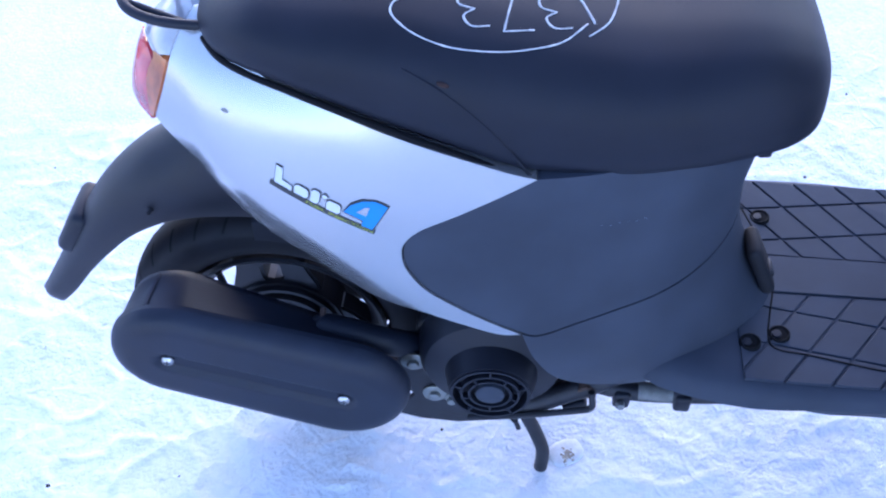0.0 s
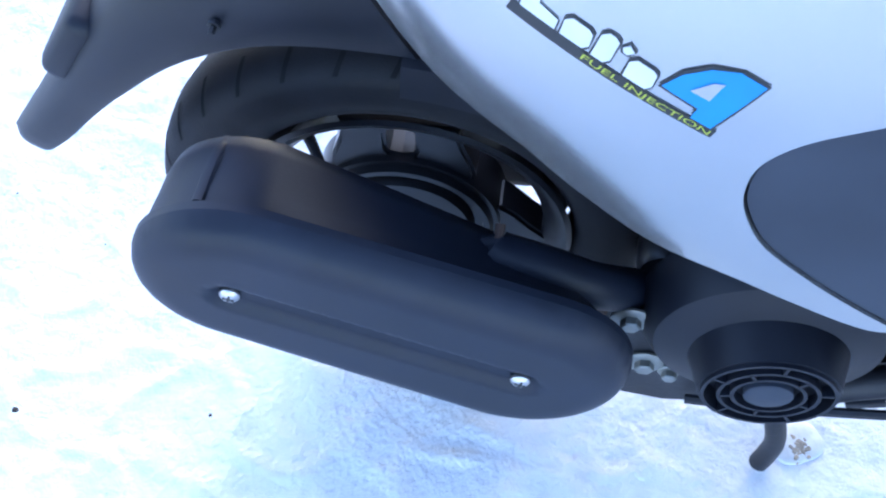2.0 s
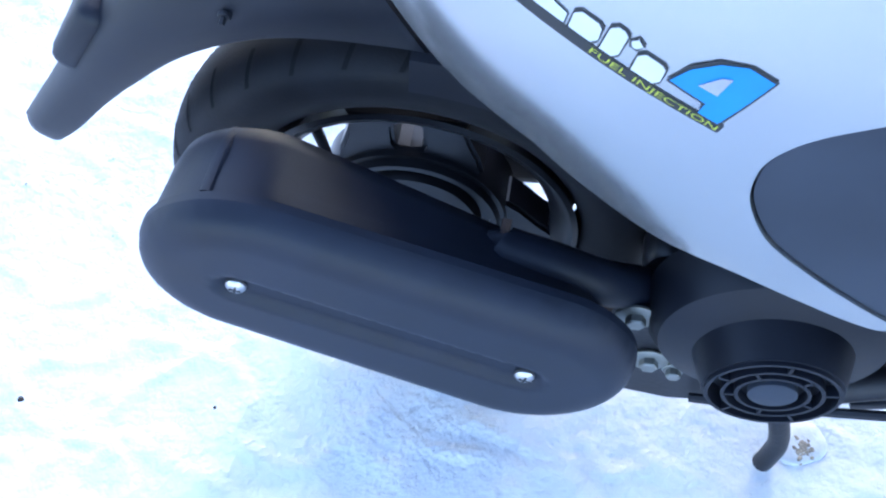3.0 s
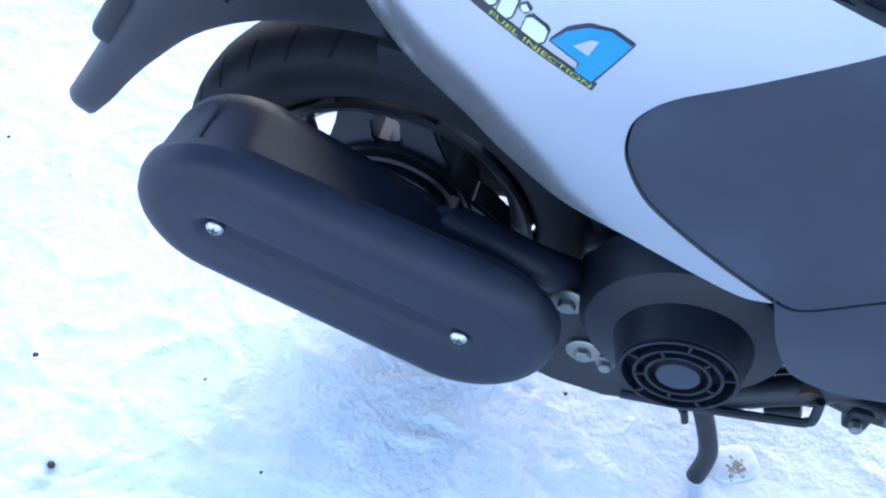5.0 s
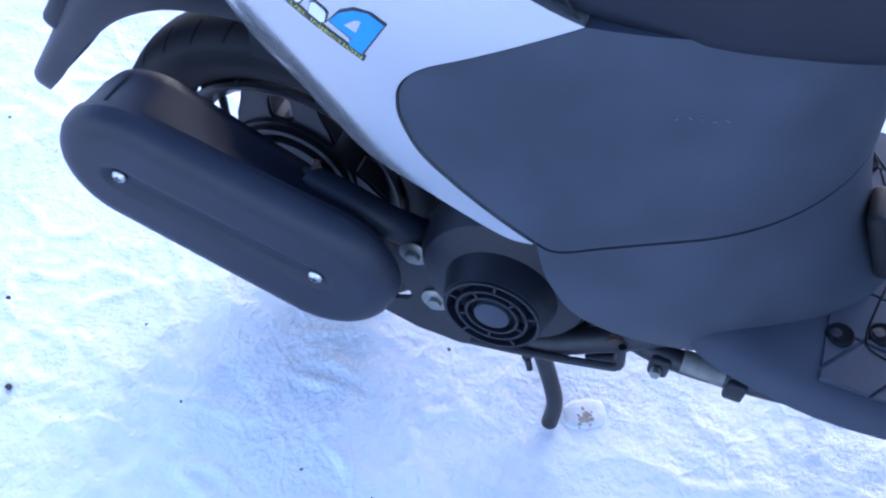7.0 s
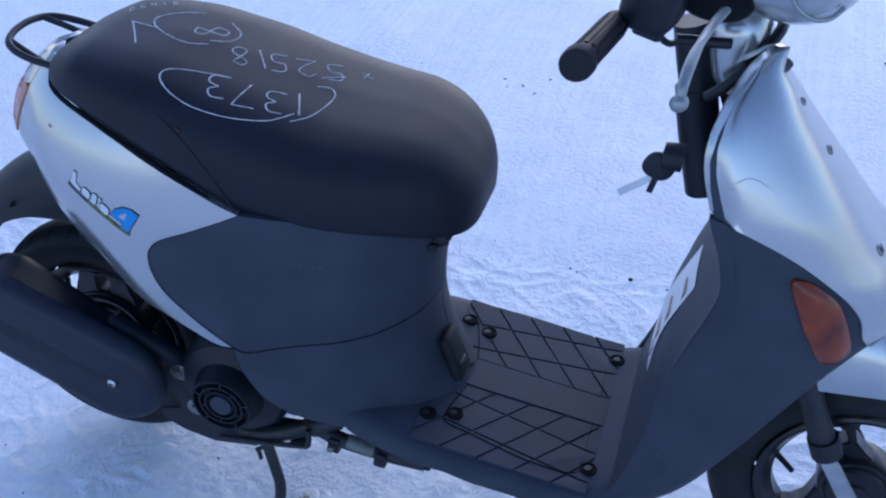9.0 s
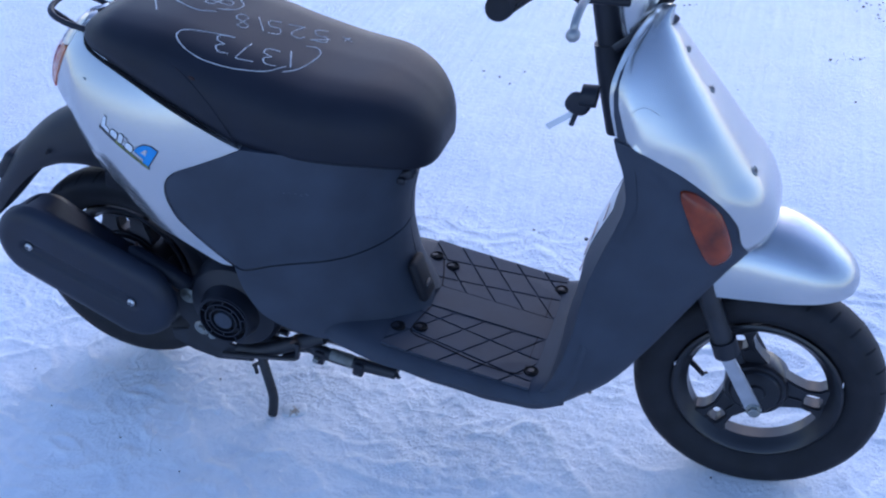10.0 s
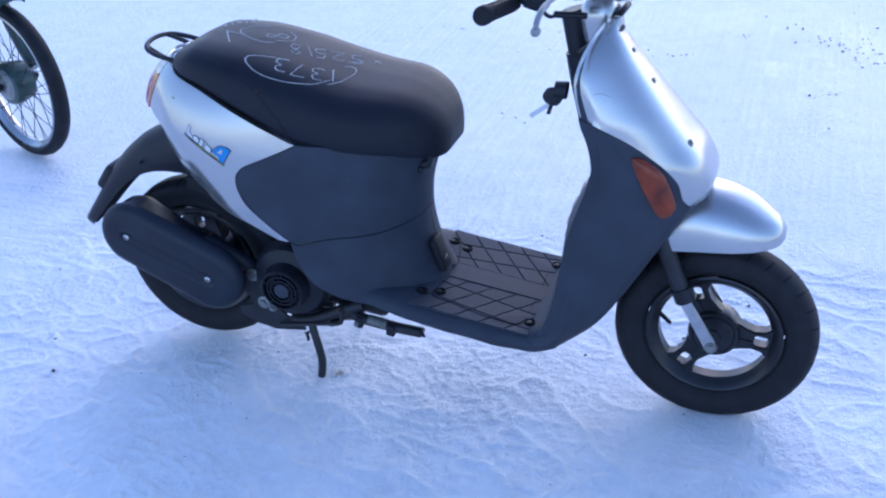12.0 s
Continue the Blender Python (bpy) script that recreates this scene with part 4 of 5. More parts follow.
for x, y in ((0.566, 0.107), (0.601, 0.092), (0.799, 0.116)):
    for s in (-1, 1):
        z = floor_skin(x)
        # recess coloured near-black to deepen its shade
        hole = part("screw_recess", lathe([(0.0012, 0.0), (0.0012, 0.0085), (0.003, 0.0105), (0.002, 0.012), (-0.002, 0.0125)], (x, s * y, z), "z", 24), GAP_SHADE, board)
        part("screw", lathe([(0.0012, 0.0055), (0.003, 0.005), (0.0035, 0.0)], (x, s * y, z), "z", 16), BLACK, hole)
lid = [(0.581, 0.103), (0.594, 0.06), (0.602, 0.02), (0.603, -0.02), (0.595, -0.059), (0.588, -0.100), (0.598, -0.114), (0.633, -0.119), (0.719, -0.134), (0.780, -0.130), (0.788, -0.11), (0.789, -0.05), (0.790, 0.026), (0.787, 0.104)]
# thin near-black cord shows the lid's gap as shaded
part("lid_gap_shade", tube([(x, y, floor_skin(x) + 0.0002) for x, y in lid], 0.0011, 6, n=6), GAP_SHADE, board)

# ---- decals on the tail cowl, as plain shapes ----
def decal(name, outline, mat, lift, side=-1, parent=None, label=""):
    """outline in badge units: along and up, laid on the cowl's surface."""
    a, b = Vector((0.073, 0.5865)), Vector((0.168, 0.5385))
    along = b - a
    up = Vector((0.0145, 0.0325))
    flat = [a + along * p[0] + up * p[1] for p in outline]
    pts = [Vector((to_u(p.x, p.y), p.y)) for p in flat]
    return part(name, panel_thin(pts, body(side, 0.002 + lift)), mat, parent or scooter, label)


def panel_thin(loop, place, step=0.006):
    full = []
    for i in range(len(loop)):
        a, b = loop[i], loop[(i + 1) % len(loop)]
        n = max(1, int((b - a).length / step))
        full += [a + (b - a) * k / n for k in range(n)]
    vs, _, fs, *_ = mathutils.geometry.delaunay_2d_cdt(full, [], [list(range(len(full)))], 1, 1e-7)
    bm = bmesh.new()
    made = [bm.verts.new(place(v[0], v[1], 0.0)) for v in vs]
    for f in fs:
        bm.faces.new([made[i] for i in f])
    for v in [v for v in bm.verts if not v.link_faces]:
        bm.verts.remove(v)
    return bm


for side in (-1, 1):
    badge = decal("badge", [(-0.02, -0.09), (1.02, -0.09), (1.02, 0.06), (-0.02, 0.06)], INK, 0.0006, side, None, "blue, white and black badge decal")
    # white slanted marks with dark rims, and a blue wedge with an opening
    for x0, x1, h0, h1 in ((0.02, 0.19, 0.08, 0.30), (0.215, 0.345, 0.08, 0.36), (0.37, 0.45, 0.08, 0.48), (0.47, 0.51, 0.36, 0.50), (0.53, 0.66, 0.08, 0.38)):
        shape = [(x0, h0), (x1 - 0.02, h0), (x1, h0 + 0.08), (x1 - 0.015, h1 - 0.04), (x1 - 0.04, h1), (x0 + 0.01, h1), (x0 - 0.015, h1 - 0.08)]
        if x0 < 0.1:
            shape = [(x0, h0), (x1, h0), (x1 - 0.01, h0 + 0.14), (x0 + 0.06, h0 + 0.18), (x0 + 0.035, 0.58), (x0 - 0.03, 0.58)]
        c = sum((Vector(p) for p in shape), Vector((0, 0))) / len(shape)
        rim = [(p[0] + math.copysign(0.008, p[0] - c.x), p[1] + math.copysign(0.025, p[1] - c.y)) for p in shape]
        decal("mark_rim", rim, INK, 0.0009, side, badge)
        decal("mark", shape, WHITE, 0.0012, side, badge)
    wedge = [(0.88, 0.06), (0.985, 0.06), (1.03, 0.98), (0.90, 0.98), (0.80, 0.82), (0.72, 0.55), (0.685, 0.26), (0.875, 0.24)]
    decal("wedge_rim", [(p[0] + math.copysign(0.012, p[0] - 0.88), p[1] + math.copysign(0.035, p[1] - 0.55)) for p in wedge], INK, 0.0010, side, badge)
    decal("wedge", wedge, BLUE, 0.0013, side, badge)
    decal("wedge_opening", [(0.79, 0.42), (0.885, 0.43), (0.885, 0.74), (0.845, 0.68)], SILVER, 0.0016, side, badge)

# small print of the badge
text = bpy.data.curves.new("small_print", "FONT")
text.body, text.size = "FUEL INJECTION", 1.0
ob = new("small_print", text)
bpy.context.view_layer.update()
me = bpy.data.meshes.new_from_object(ob.evaluated_get(bpy.context.evaluated_depsgraph_get()))
bpy.data.objects.remove(ob)
text_width = max(v.co.x for v in me.vertices)
bm = bmesh.new()
bm.from_mesh(me)
bpy.data.meshes.remove(me)
a, b, up = Vector((0.073, 0.5865)), Vector((0.168, 0.5385)), Vector((0.0145, 0.0325))
for v in bm.verts:
    p = a + (b - a) * (0.34 + 0.66 * v.co.x / text_width) + up * (-0.055 + 0.12 * v.co.y)
    v.co = body(-1, 0.0032)(to_u(p.x, p.y), p.y)
right_badge = [o for o in scooter.children if o.name == "badge"][0]
part("small_print", bm, LIME, right_badge, "tiny lime lettering", smooth=False)

# ---- chalk marks on the saddle ----
GLYPHS = {
    "1": [[(0.35, 1.0), (0.55, 0.0)]],
    "2": [[(0.1, 0.8), (0.4, 1.0), (0.8, 0.8), (0.6, 0.45), (0.05, 0.0)], [(0.05, 0.0), (0.9, 0.05)]],
    "3": [[(0.1, 0.95), (0.6, 0.95), (0.75, 0.7), (0.4, 0.52)], [(0.4, 0.52), (0.8, 0.38), (0.7, 0.08), (0.1, 0.02)]],
    "4": [[(0.2, 1.0), (0.1, 0.45), (0.8, 0.45)], [(0.7, 0.9), (0.6, 0.0)]],
    "5": [[(0.85, 1.0), (0.3, 0.95), (0.25, 0.55), (0.7, 0.5), (0.75, 0.1), (0.1, 0.0)]],
    "6": [[(0.75, 1.0), (0.25, 0.6), (0.2, 0.1), (0.6, 0.0), (0.75, 0.3), (0.3, 0.45)]],
    "7": [[(0.0, 0.95), (0.85, 1.0), (0.85, 1.0), (0.3, 0.0)]],
    "8": [[(0.75, 0.85), (0.4, 1.0), (0.2, 0.75), (0.75, 0.3), (0.5, 0.0), (0.15, 0.2), (0.75, 0.85)]],
    "B": [[(0.2, 0.0), (0.25, 1.0)], [(0.25, 1.0), (0.7, 0.85), (0.3, 0.55), (0.8, 0.3), (0.2, 0.0)]],
    "x": [[(0.1, 0.7), (0.8, 0.1)], [(0.8, 0.7), (0.2, 0.1)]],
}


def chalk(name, strokes, thick=0.0010, label="chalk strokes on the saddle"):
    many = []
    for st in strokes:
        path = spline([(p[0], p[1]) for p in st], False, 6)
        pts = [Vector((p.x, p.y, seat_height(p.x, p.y) + 0.0002)) for p in path]
        rings = []
        for i, p in enumerate(pts):
            d = (pts[min(i + 1, len(pts) - 1)] - pts[max(i - 1, 0)])
            nrm = Vector((0, 0, 1))
            s = d.cross(nrm).normalized() * thick * random.uniform(0.75, 1.25)
            rings.append([p - s, p + Vector((0, 0, 0.0006)), p + s, p - Vector((0, 0, 0.001))])
        many.append(skin(rings))
    return part(name, join(*many), CHALK, seat, label)


def glyph(ch, centre, right, up, size):
    right, up, c = Vector(right).normalized(), Vector(up).normalized(), Vector(centre)
    return [[tuple(c + right * (p[0] - 0.45) * size * 0.75 + up * (p[1] - 0.5) * size) for p in st] for st in GLYPHS[ch]]


for ch, at in zip("3731", ((0.263, -0.090), (0.298, -0.087), (0.334, -0.078), (0.361, -0.066))):
    chalk("chalk_digit", glyph(ch, at, (-1, -0.18), (0.25, -1), 0.042))
chalk("chalk_ring", [[(0.271, -0.067), (0.245, -0.074), (0.215, -0.083), (0.196, -0.093), (0.195, -0.108), (0.214, -0.122), (0.247, -0.130), (0.283, -0.129), (0.314, -0.122), (0.342, -0.110), (0.363, -0.087)],
                     [(0.365, -0.018), (0.380, -0.011), (0.391, -0.022), (0.391, -0.046), (0.382, -0.081), (0.364, -0.101)]])
for ch, at in zip("81525x", ((0.258, -0.016), (0.284, -0.005), (0.305, 0.002), (0.337, 0.015), (0.372, 0.030), (0.409, 0.046))):
    chalk("chalk_digit", glyph(ch, at, (-1, -0.4), (0.5, -1), 0.041 if ch != "x" else 0.024), 0.0008)
chalk("chalk_dash", [[(0.362, 0.004), (0.386, 0.028)]], 0.0008)
chalk("chalk_tick", [[(0.133, -0.056), (0.118, -0.032), (0.097, -0.001)], [(0.097, -0.001), (0.134, -0.008)]])
chalk("chalk_ring", [[(0.172, 0.059), (0.142, 0.046), (0.122, 0.024), (0.128, 0.001), (0.154, -0.019), (0.188, -0.028), (0.214, -0.015)], [(0.213, 0.055), (0.235, 0.035), (0.233, 0.009), (0.211, -0.007)]], 0.0009)
chalk("chalk_digit", glyph("8", (0.202, 0.017), (-0.7, 1), (-1, -0.7), 0.044))
for ch, at in zip("B6418", ((0.074, 0.036), (0.083, 0.049), (0.094, 0.060), (0.105, 0.068), (0.118, 0.074))):
    chalk("chalk_digit", glyph(ch, at, (0.85, 0.5), (-0.55, 0.85), 0.013), 0.0007)

# ---- ground ----
def spread(lo, hi, step, far):
    mid = list(np.arange(lo, hi, step))
    out, d, x = [], step, hi
    while x < far:
        out.append(x)
        d *= 1.22
        x += d
    back, d, x = [], step, lo - step
    while x > -far:
        back.append(x)
        d *= 1.22
        x -= d
    return back[::-1] + mid + out


def crease(x, y, freq, seed, width):
    """1 on a wandering thin line, falling to 0 beside it."""
    return max(0.0, 1 - abs(noise.noise((x * freq + seed, y * freq, seed))) / width)


def snow_height(x, y):
    far = math.hypot(x, y)
    fade = max(0.0, min(1.0, (6 - far) / 4))
    h = 0.007 * noise.noise((x * 2.3, y * 2.3, 0.0)) + 0.0035 * noise.noise((x * 7, y * 7, 3.0))
    # thin frozen ridges, crumbly crust and pressed prints
    patch = max(0.0, min(1.0, 0.45 + 1.6 * noise.noise((x * 1.9 + 7, y * 1.9, 1.0))))
    if far < 3:
        h += 0.0048 * crease(x, y, 6.5, 2.0, 0.10) * patch
        h += 0.0046 * crease(x + 0.4 * y, y * 1.6, 9.0, 6.0, 0.13) * (1 - 0.6 * patch)
        h += 0.0040 * max(0, noise.noise((x * 34, y * 34, 9.0)) - 0.05) + 0.0020 * noise.noise((x * 60, y * 60, 4.0)) * patch
        # branching frozen rivulets and boot scrapes
        rough = max(0.0, min(1.0, 0.35 + 1.9 * noise.noise((x * 2.7 + 1, y * 2.7 + 5, 8.0)))) + 0.7 * math.exp(-((x - 0.68) / 0.32) ** 2 - ((y + 0.12) / 0.2) ** 2)
        h += rough * (0.0024 * crease(x + 0.05 * noise.noise((x * 9, y * 9, 1.0)), y, 13.0, 11.0, 0.13) + 0.0016 * crease(x - 0.3 * y, y, 21.0, 15.0, 0.16))
    lane = math.sin((x * 0.35 + y) * 60 + 3 * noise.noise((x * 4, y * 4, 2.0)))
    h += 0.0036 * lane * max(0, noise.noise((x * 1.7 + 3, y * 1.7 + 9, 4.0)))
    near_wheel = math.exp(-((x - 1.15) ** 2 + y * y) / 0.02) + math.exp(-((x - 0.32) ** 2 + (abs(y) - 0.11) ** 2) / 0.003)
    return h * fade * (1 - min(1, near_wheel)) - 0.002


xs, ys = spread(-0.6, 1.5, 0.0055, 500), spread(-0.65, 0.6, 0.0055, 500)
verts = [(x, y, snow_height(x, y)) for x in xs for y in ys]
m = len(ys)
faces = [(i * m + j, (i + 1) * m + j, (i + 1) * m + j + 1, i * m + j + 1) for i in range(len(xs) - 1) for j in range(m - 1)]
me = bpy.data.meshes.new("ground")
me.from_pydata(verts, [], faces)
me.polygons.foreach_set("use_smooth", [True] * len(faces))


def snow_material():
    mt = bpy.data.materials.new("packed_snow")
    mt.use_nodes = True
    n, l = mt.node_tree.nodes, mt.node_tree.links
    p = n["Principled BSDF"]
    at = n.new("ShaderNodeTexCoord")

    def tex(scale, detail=6, kind="ShaderNodeTexNoise"):
        t = n.new(kind)
        t.inputs["Scale"].default_value = scale
        if kind == "ShaderNodeTexNoise":
            t.inputs["Detail"].default_value = detail
            t.inputs["Roughness"].default_value = 0.62
        l.new(at.outputs["Object"], t.inputs["Vector"])
        return t

    def calc(kind, a, b, c=0.0):
        x = n.new("ShaderNodeMath")
        x.operation = kind
        for k, v in enumerate((a, b, c)):
            if isinstance(v, (int, float)):
                x.inputs[k].default_value = v
            else:
                l.new(v, x.inputs[k])
        return x.outputs[0]
    big, mid, fine, grain = tex(1.6, 8).outputs["Fac"], tex(11, 8).outputs["Fac"], tex(75, 8).outputs["Fac"], tex(150, 2, "ShaderNodeTexVoronoi").outputs["Distance"]
    spots = tex(38, 5).outputs["Fac"]
    # packed ice shows greyer and bluer where the loose snow is worn off
    ramp = n.new("ShaderNodeValToRGB")
    ramp.color_ramp.elements[0].position, ramp.color_ramp.elements[1].position = 0.42, 0.55
    ramp.color_ramp.elements[0].color, ramp.color_ramp.elements[1].color = (0.79, 0.815, 0.85, 1), (0.89, 0.90, 0.915, 1)
    worn = calc("MULTIPLY_ADD", mid, 0.35, calc("MULTIPLY_ADD", big, 0.3, calc("MULTIPLY_ADD", spots, 0.2, calc("MULTIPLY", fine, 0.15))))
    l.new(worn, ramp.inputs["Fac"]), l.new(ramp.outputs["Color"], p.inputs["Base Color"])
    rough = n.new("ShaderNodeMapRange")
    rough.inputs["From Min"].default_value, rough.inputs["From Max"].default_value = 0.4, 0.6
    rough.inputs["To Min"].default_value, rough.inputs["To Max"].default_value = 0.34, 0.7
    l.new(worn, rough.inputs["Value"]), l.new(rough.outputs["Result"], p.inputs["Roughness"])
    p.inputs["Specular IOR Level"].default_value = 0.35
    b1, b2 = n.new("ShaderNodeBump"), n.new("ShaderNodeBump")
    b1.inputs["Strength"].default_value, b1.inputs["Distance"].default_value = 0.3, 0.012
    b2.inputs["Strength"].default_value, b2.inputs["Distance"].default_value = 0.9, 0.008
    # a net of thin frozen ridges
    bend = n.new("ShaderNodeVectorMath")
    bend.operation = "MULTIPLY_ADD"
    bend.inputs[1].default_value = (0.16, 0.16, 0.0)
    wander = tex(5, 3)
    l.new(wander.outputs["Color"], bend.inputs[0]), l.new(at.outputs["Object"], bend.inputs[2])
    net = n.new("ShaderNodeTexVoronoi")
    net.feature = "DISTANCE_TO_EDGE"
    net.inputs["Scale"].default_value = 11
    l.new(bend.outputs[0], net.inputs["Vector"])
    line = n.new("ShaderNodeMapRange")
    line.interpolation_type = "SMOOTHSTEP"
    line.inputs["From Min"].default_value, line.inputs["From Max"].default_value = 0.06, 0.0
    l.new(net.outputs["Distance"], line.inputs["Value"])
    where = n.new("ShaderNodeMapRange")
    where.inputs["From Min"].default_value, where.inputs["From Max"].default_value = 0.46, 0.60
    l.new(tex(2.6, 4).outputs["Fac"], where.inputs["Value"])
    ridges = calc("MULTIPLY", line.outputs["Result"], where.outputs["Result"])
    l.new(calc("MULTIPLY_ADD", ridges, 0.28, calc("MULTIPLY_ADD", spots, 0.35, mid)), b1.inputs["Height"])
    l.new(calc("MULTIPLY_ADD", grain, 0.16, fine), b2.inputs["Height"])
    grit = n.new("ShaderNodeMapRange")
    grit.inputs["From Min"].default_value, grit.inputs["From Max"].default_value = 0.42, 0.60
    grit.inputs["To Min"].default_value, grit.inputs["To Max"].default_value = 0.55, 1.0
    l.new(tex(4.5, 5).outputs["Fac"], grit.inputs["Value"]), l.new(grit.outputs["Result"], b2.inputs["Strength"])
    l.new(b1.outputs["Normal"], b2.inputs["Normal"]), l.new(b2.outputs["Normal"], p.inputs["Normal"])
    return mt


SNOW = snow_material()
me.materials.append(SNOW)
tagged(new("ground", me), "packed trampled bluish snow with prints and crusts", "snow", kind="structure")

# specks of grit on the snow
DIRT = material("dark_grit", (0.05, 0.04, 0.032), 0.85, 0, 0.3, 80, 0.3, 300)
bits = []


def pebble(x, y, r):
    bm = bmesh.new()
    bmesh.ops.create_icosphere(bm, subdivisions=1, radius=r)
    for v in bm.verts:
        v.co *= random.uniform(0.7, 1.2)
        v.co.z *= 0.55
    bmesh.ops.transform(bm, matrix=pose(x, y, snow_height(x, y) + r * 0.1, 0, 0, random.uniform(0, 360)), verts=bm.verts)
    bits.append(bm)


for x, y, n, r in ((1.33, 2.37, 22, 0.09), (1.45, 2.30, 20, 0.09), (1.48, 2.19, 16, 0.09), (1.50, 2.53, 8, 0.10), (1.16, 2.57, 4, 0.06), (0.72, 2.13, 6, 0.03), (0.83, 2.13, 6, 0.03), (1.01, 2.42, 7, 0.04), (1.29, 1.82, 8, 0.03), (1.36, 1.85, 9, 0.03), (0.31, 1.43, 5, 0.06), (0.22, -0.29, 1, 0.001), (0.67, 0.65, 2, 0.03), (0.93, 0.60, 2, 0.02), (0.75, 0.64, 2, 0.03)):
    for _ in range(n):
        pebble(random.gauss(x, r), random.gauss(y, r * 0.5), random.uniform(0.0018, 0.006))
for _ in range(170):
    pebble(random.uniform(-1.6, 2.4), random.uniform(-0.7, 3.2), random.choice((0.0015, 0.002, 0.0025, 0.004)))
tagged(part("grit", join(*bits), DIRT), "dark specks of grit scattered on the snow", "grit", kind="stuff")
stone = bmesh.new()
bmesh.ops.create_icosphere(stone, subdivisions=2, radius=0.0042)
for v in stone.verts:
    v.co *= random.uniform(0.85, 1.1)
bmesh.ops.transform(stone, matrix=pose(-0.300, -0.254, snow_height(-0.300, -0.254) + 0.003), verts=stone.verts)
tagged(part("pebble", stone, DIRT), "small dark pebble lying on the snow", "pebble")

# crumbs of loose snow
bits = []
for _ in range(380):
    x, y = random.uniform(-0.5, 1.5), random.uniform(-0.6, 0.7)
    if noise.noise((x * 1.9 + 7, y * 1.9, 1.0)) < random.uniform(-0.5, 0.3):
        continue
    bm, r = bmesh.new(), random.choice((0.0010, 0.0013, 0.0016, 0.0022))
    bmesh.ops.create_icosphere(bm, subdivisions=1, radius=r)
    for v in bm.verts:
        v.co *= random.uniform(0.7, 1.25)
        v.co.z *= 0.7
    bmesh.ops.transform(bm, matrix=pose(x, y, snow_height(x, y) + r * 0.3, 0, 0, random.uniform(0, 360)), verts=bm.verts)
    bits.append(bm)
tagged(part("snow_crumbs", join(*bits), SNOW), "loose white crumbs of snow on the packed snow", "snow", kind="stuff")

# a lump of stained ice by the stand's foot
ICE = material("stained_ice", (0.71, 0.73, 0.75), 0.5, 0, 0.1, 90, 0.5, 200)
MUD = material("brown_stain", (0.36, 0.31, 0.25), 0.8, 0, 0.4, 120, 0.5, 300)
ice = part("ice_lump", blob((0.350, -0.090, -0.001), (0.023, 0.019, 0.0042), 3.0, (0, 0, 25), 12), ICE)
tagged(ice, "small stained lump of ice beside the stand", "ice lump")
bits = []
for _ in range(60):
    x, y = random.gauss(0.351, 0.004), random.gauss(-0.096, 0.006)
    bits.append(blob((x, y, 0.0025), (random.uniform(0.0008, 0.0024), random.uniform(0.0008, 0.0024), 0.0012), 2.0, (0, 0, 40), 6))
part("brown_stain", join(*bits), MUD, ice, "brown dirt frozen into it")

# ---- the neighbouring motorcycle: its front wheel, fork and fender ----
W2 = (-1.155, 0.805, 0.271)
moto = thing("motorcycle", (W2[0], W2[1], 0), "dark green motorcycle with chrome spoked front wheel", "motorcycle")
moto.rotation_euler = (0, 0, radians(-21))
moto.scale = (0.885, 0.885, 0.885)
bpy.context.view_layer.update()


def mpart(name, bm, mat, label="", parent=None):
    ob = part(name, bm, mat)
    ob.parent = parent or moto
    if label:
        ob["label"] = label
    return ob


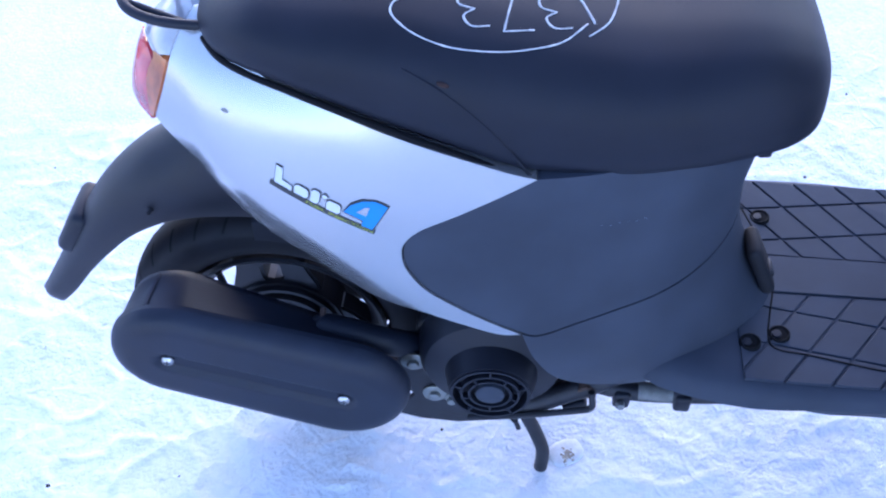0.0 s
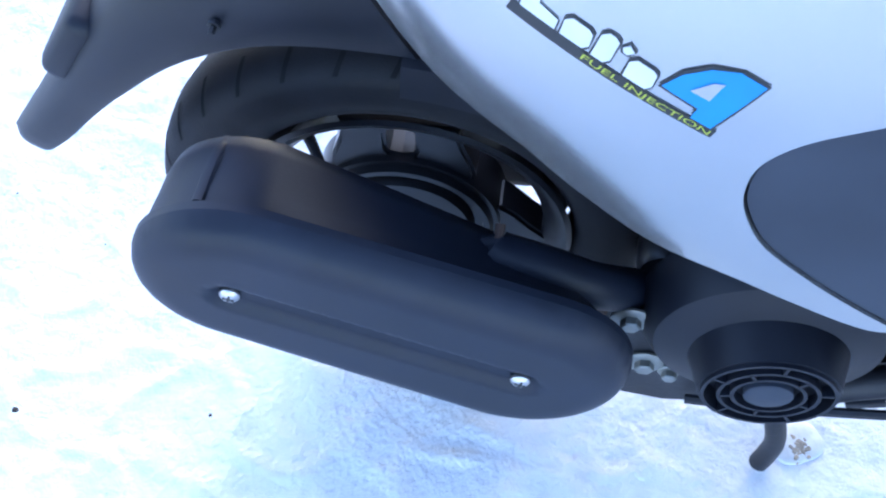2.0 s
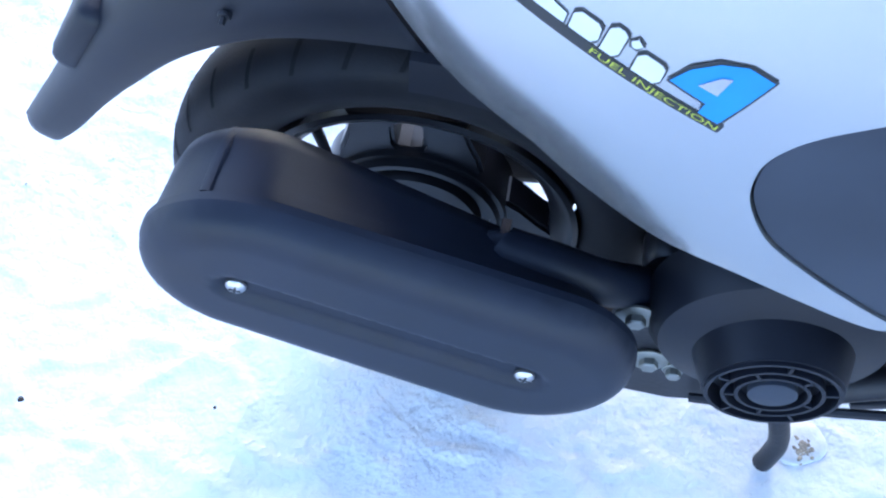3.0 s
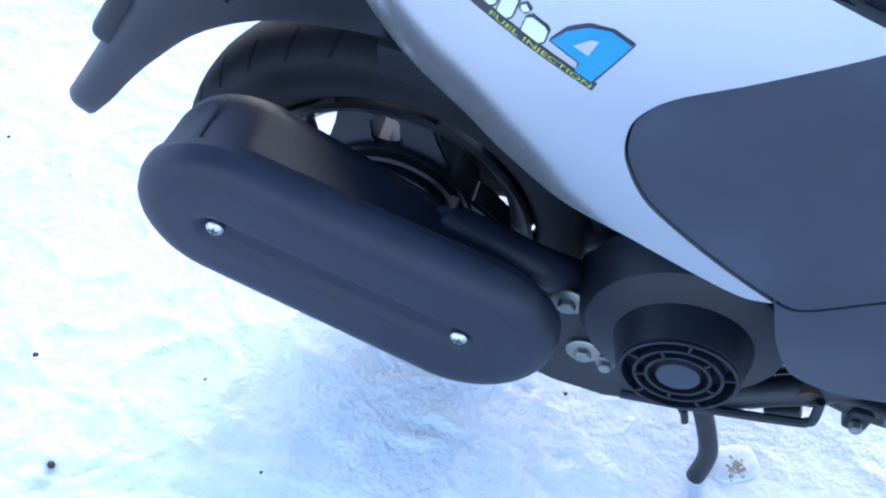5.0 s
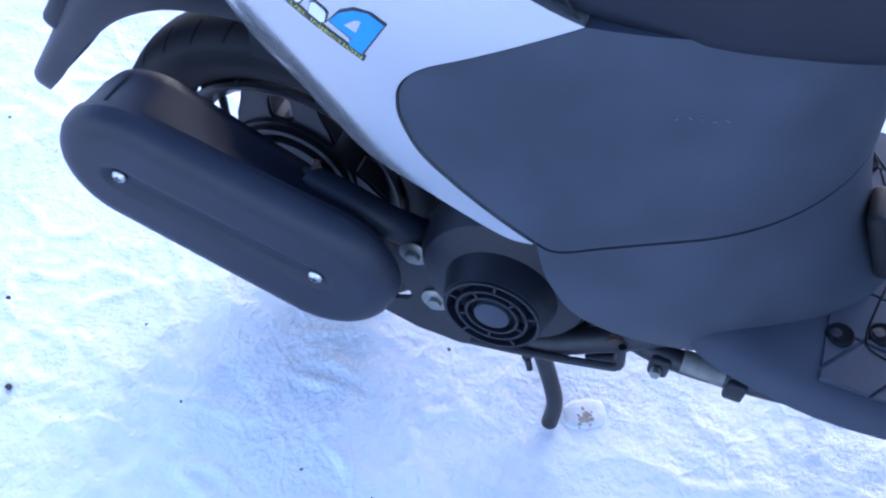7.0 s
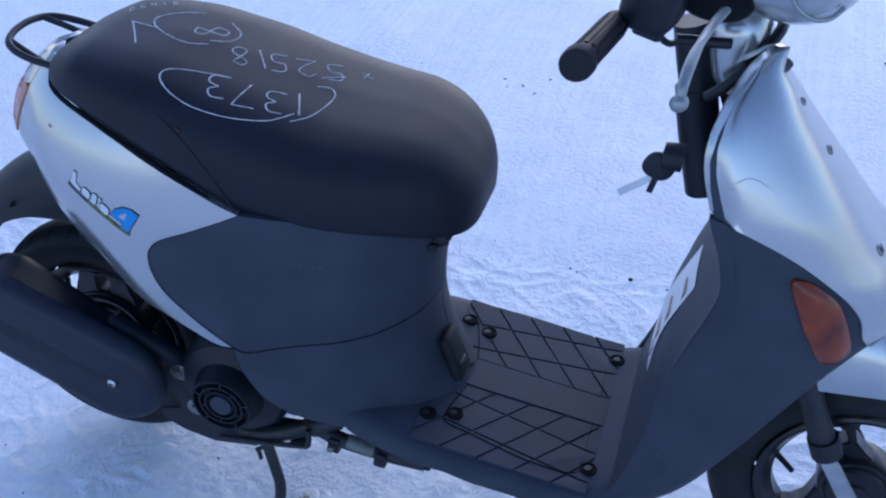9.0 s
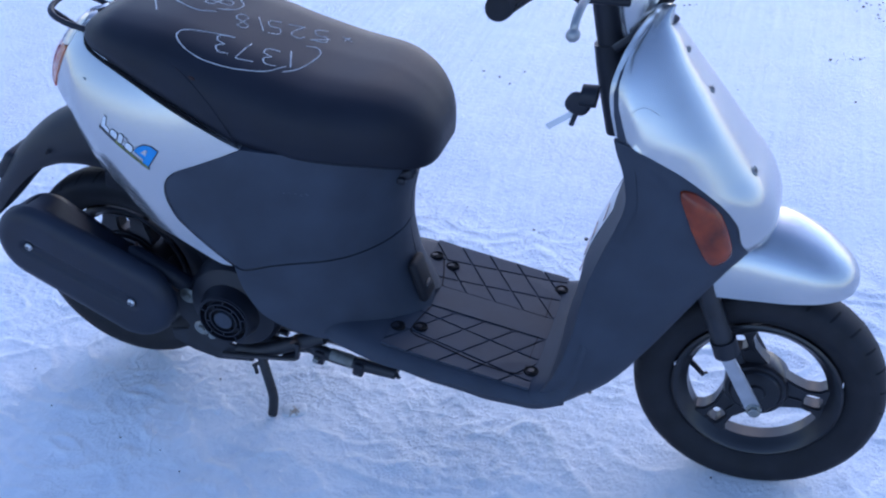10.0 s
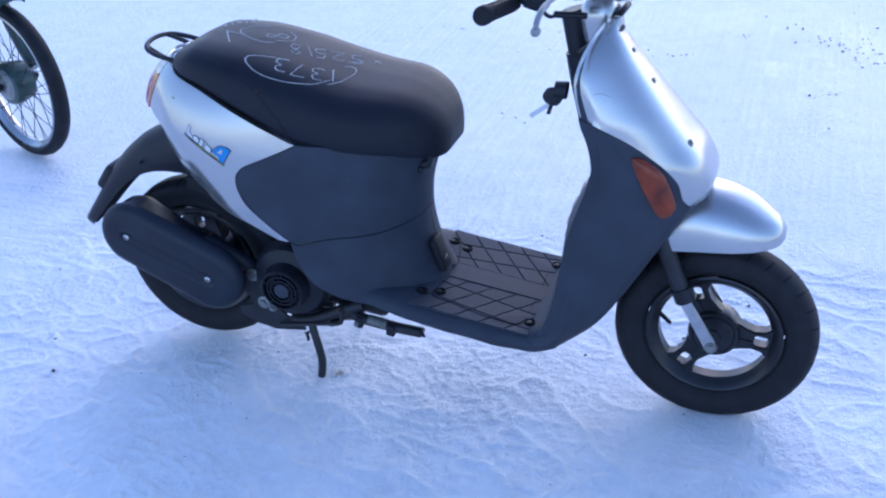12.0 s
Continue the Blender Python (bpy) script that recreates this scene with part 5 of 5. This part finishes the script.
PAINT = material("dark_green_paint", (0.018, 0.045, 0.04), 0.3, 0.1, 0.2, 30, 0.03, 300, coat=0.4)
CHROME = material("chrome", (0.42, 0.43, 0.45), 0.28, 1.0, 0.06, 60, 0.02, 300)
HZ = 0.288
whl = mpart("wheel", lathe([(-0.010, 0.252), (-0.022, 0.250), (-0.030, 0.262), (-0.026, 0.278), (-0.012, 0.287), (0.0, 0.289), (0.012, 0.287), (0.026, 0.278), (0.030, 0.262), (0.022, 0.250), (0.010, 0.252), (-0.010, 0.252)], (0, 0, HZ), steps=80), RUBBER, "narrow black motorcycle tyre")
mpart("rim", lathe([(-0.024, 0.254), (-0.026, 0.246), (-0.018, 0.238), (-0.008, 0.230), (0.008, 0.230), (0.018, 0.238), (0.026, 0.246), (0.024, 0.254)], (0, 0, HZ), steps=80), CHROME, "chrome steel rim", whl)
mpart("drum", lathe([(-0.055, 0.0), (-0.055, 0.045), (-0.048, 0.075), (-0.030, 0.082), (0.030, 0.070), (0.040, 0.03), (0.04, 0.0)], (0, 0, HZ), steps=40), PAINT, "dark green brake drum", whl)
mpart("brake_plate", lathe([(-0.054, 0.0), (-0.062, 0.02), (-0.060, 0.040), (-0.056, 0.055), (-0.052, 0.058)], (0, 0, HZ), steps=40), ALLOY, "dull alloy brake plate", whl)
for k in range(36):
    a = 2 * math.pi * k / 36
    s = 1 if k % 2 else -1
    b = a + (0.55 if (k // 2) % 2 else -0.55)
    mpart("spoke", tube([(0.068 * math.cos(b), s * 0.028, HZ + 0.068 * math.sin(b)), (0.234 * math.cos(a), s * 0.004, HZ + 0.234 * math.sin(a))], 0.0015, 6), IRON, "", whl)
for side in (-1, 1):
    mpart("fork_leg", tube([(-0.02, side * 0.085, HZ + 0.02), (-0.09, side * 0.085, HZ + 0.13), (-0.17, side * 0.07, HZ + 0.36), (-0.26, side * 0.05, HZ + 0.62)], lambda t: 0.030 + 0.012 * t, 16, 0.7), PAINT, "dark green pressed-steel fork leg")
    mpart("fork_link", tube([(0.0, side * 0.072, HZ), (-0.05, side * 0.078, HZ - 0.03), (-0.09, side * 0.08, HZ + 0.03)], 0.012, 10), IRON)
mpart("brake_arm", tube([(0.02, -0.066, HZ + 0.055), (0.055, -0.07, HZ + 0.03), (0.062, -0.07, HZ - 0.02)], 0.005, 8), ZINC)
rings = []
for a in np.linspace(radians(72), radians(190), 26):
    rings.append([((0.312 + 0.020 * math.sin(t)) * math.cos(a), -0.052 * math.cos(t), HZ + (0.312 + 0.020 * math.sin(t)) * math.sin(a)) for t in np.linspace(0, math.pi, 11)]
                 + [((0.308 + 0.018 * math.sin(t)) * math.cos(a), -0.048 * math.cos(t), HZ + (0.308 + 0.018 * math.sin(t)) * math.sin(a)) for t in np.linspace(math.pi, 0, 11)])
mpart("fender", skin(rings), PAINT, "dark front fender")
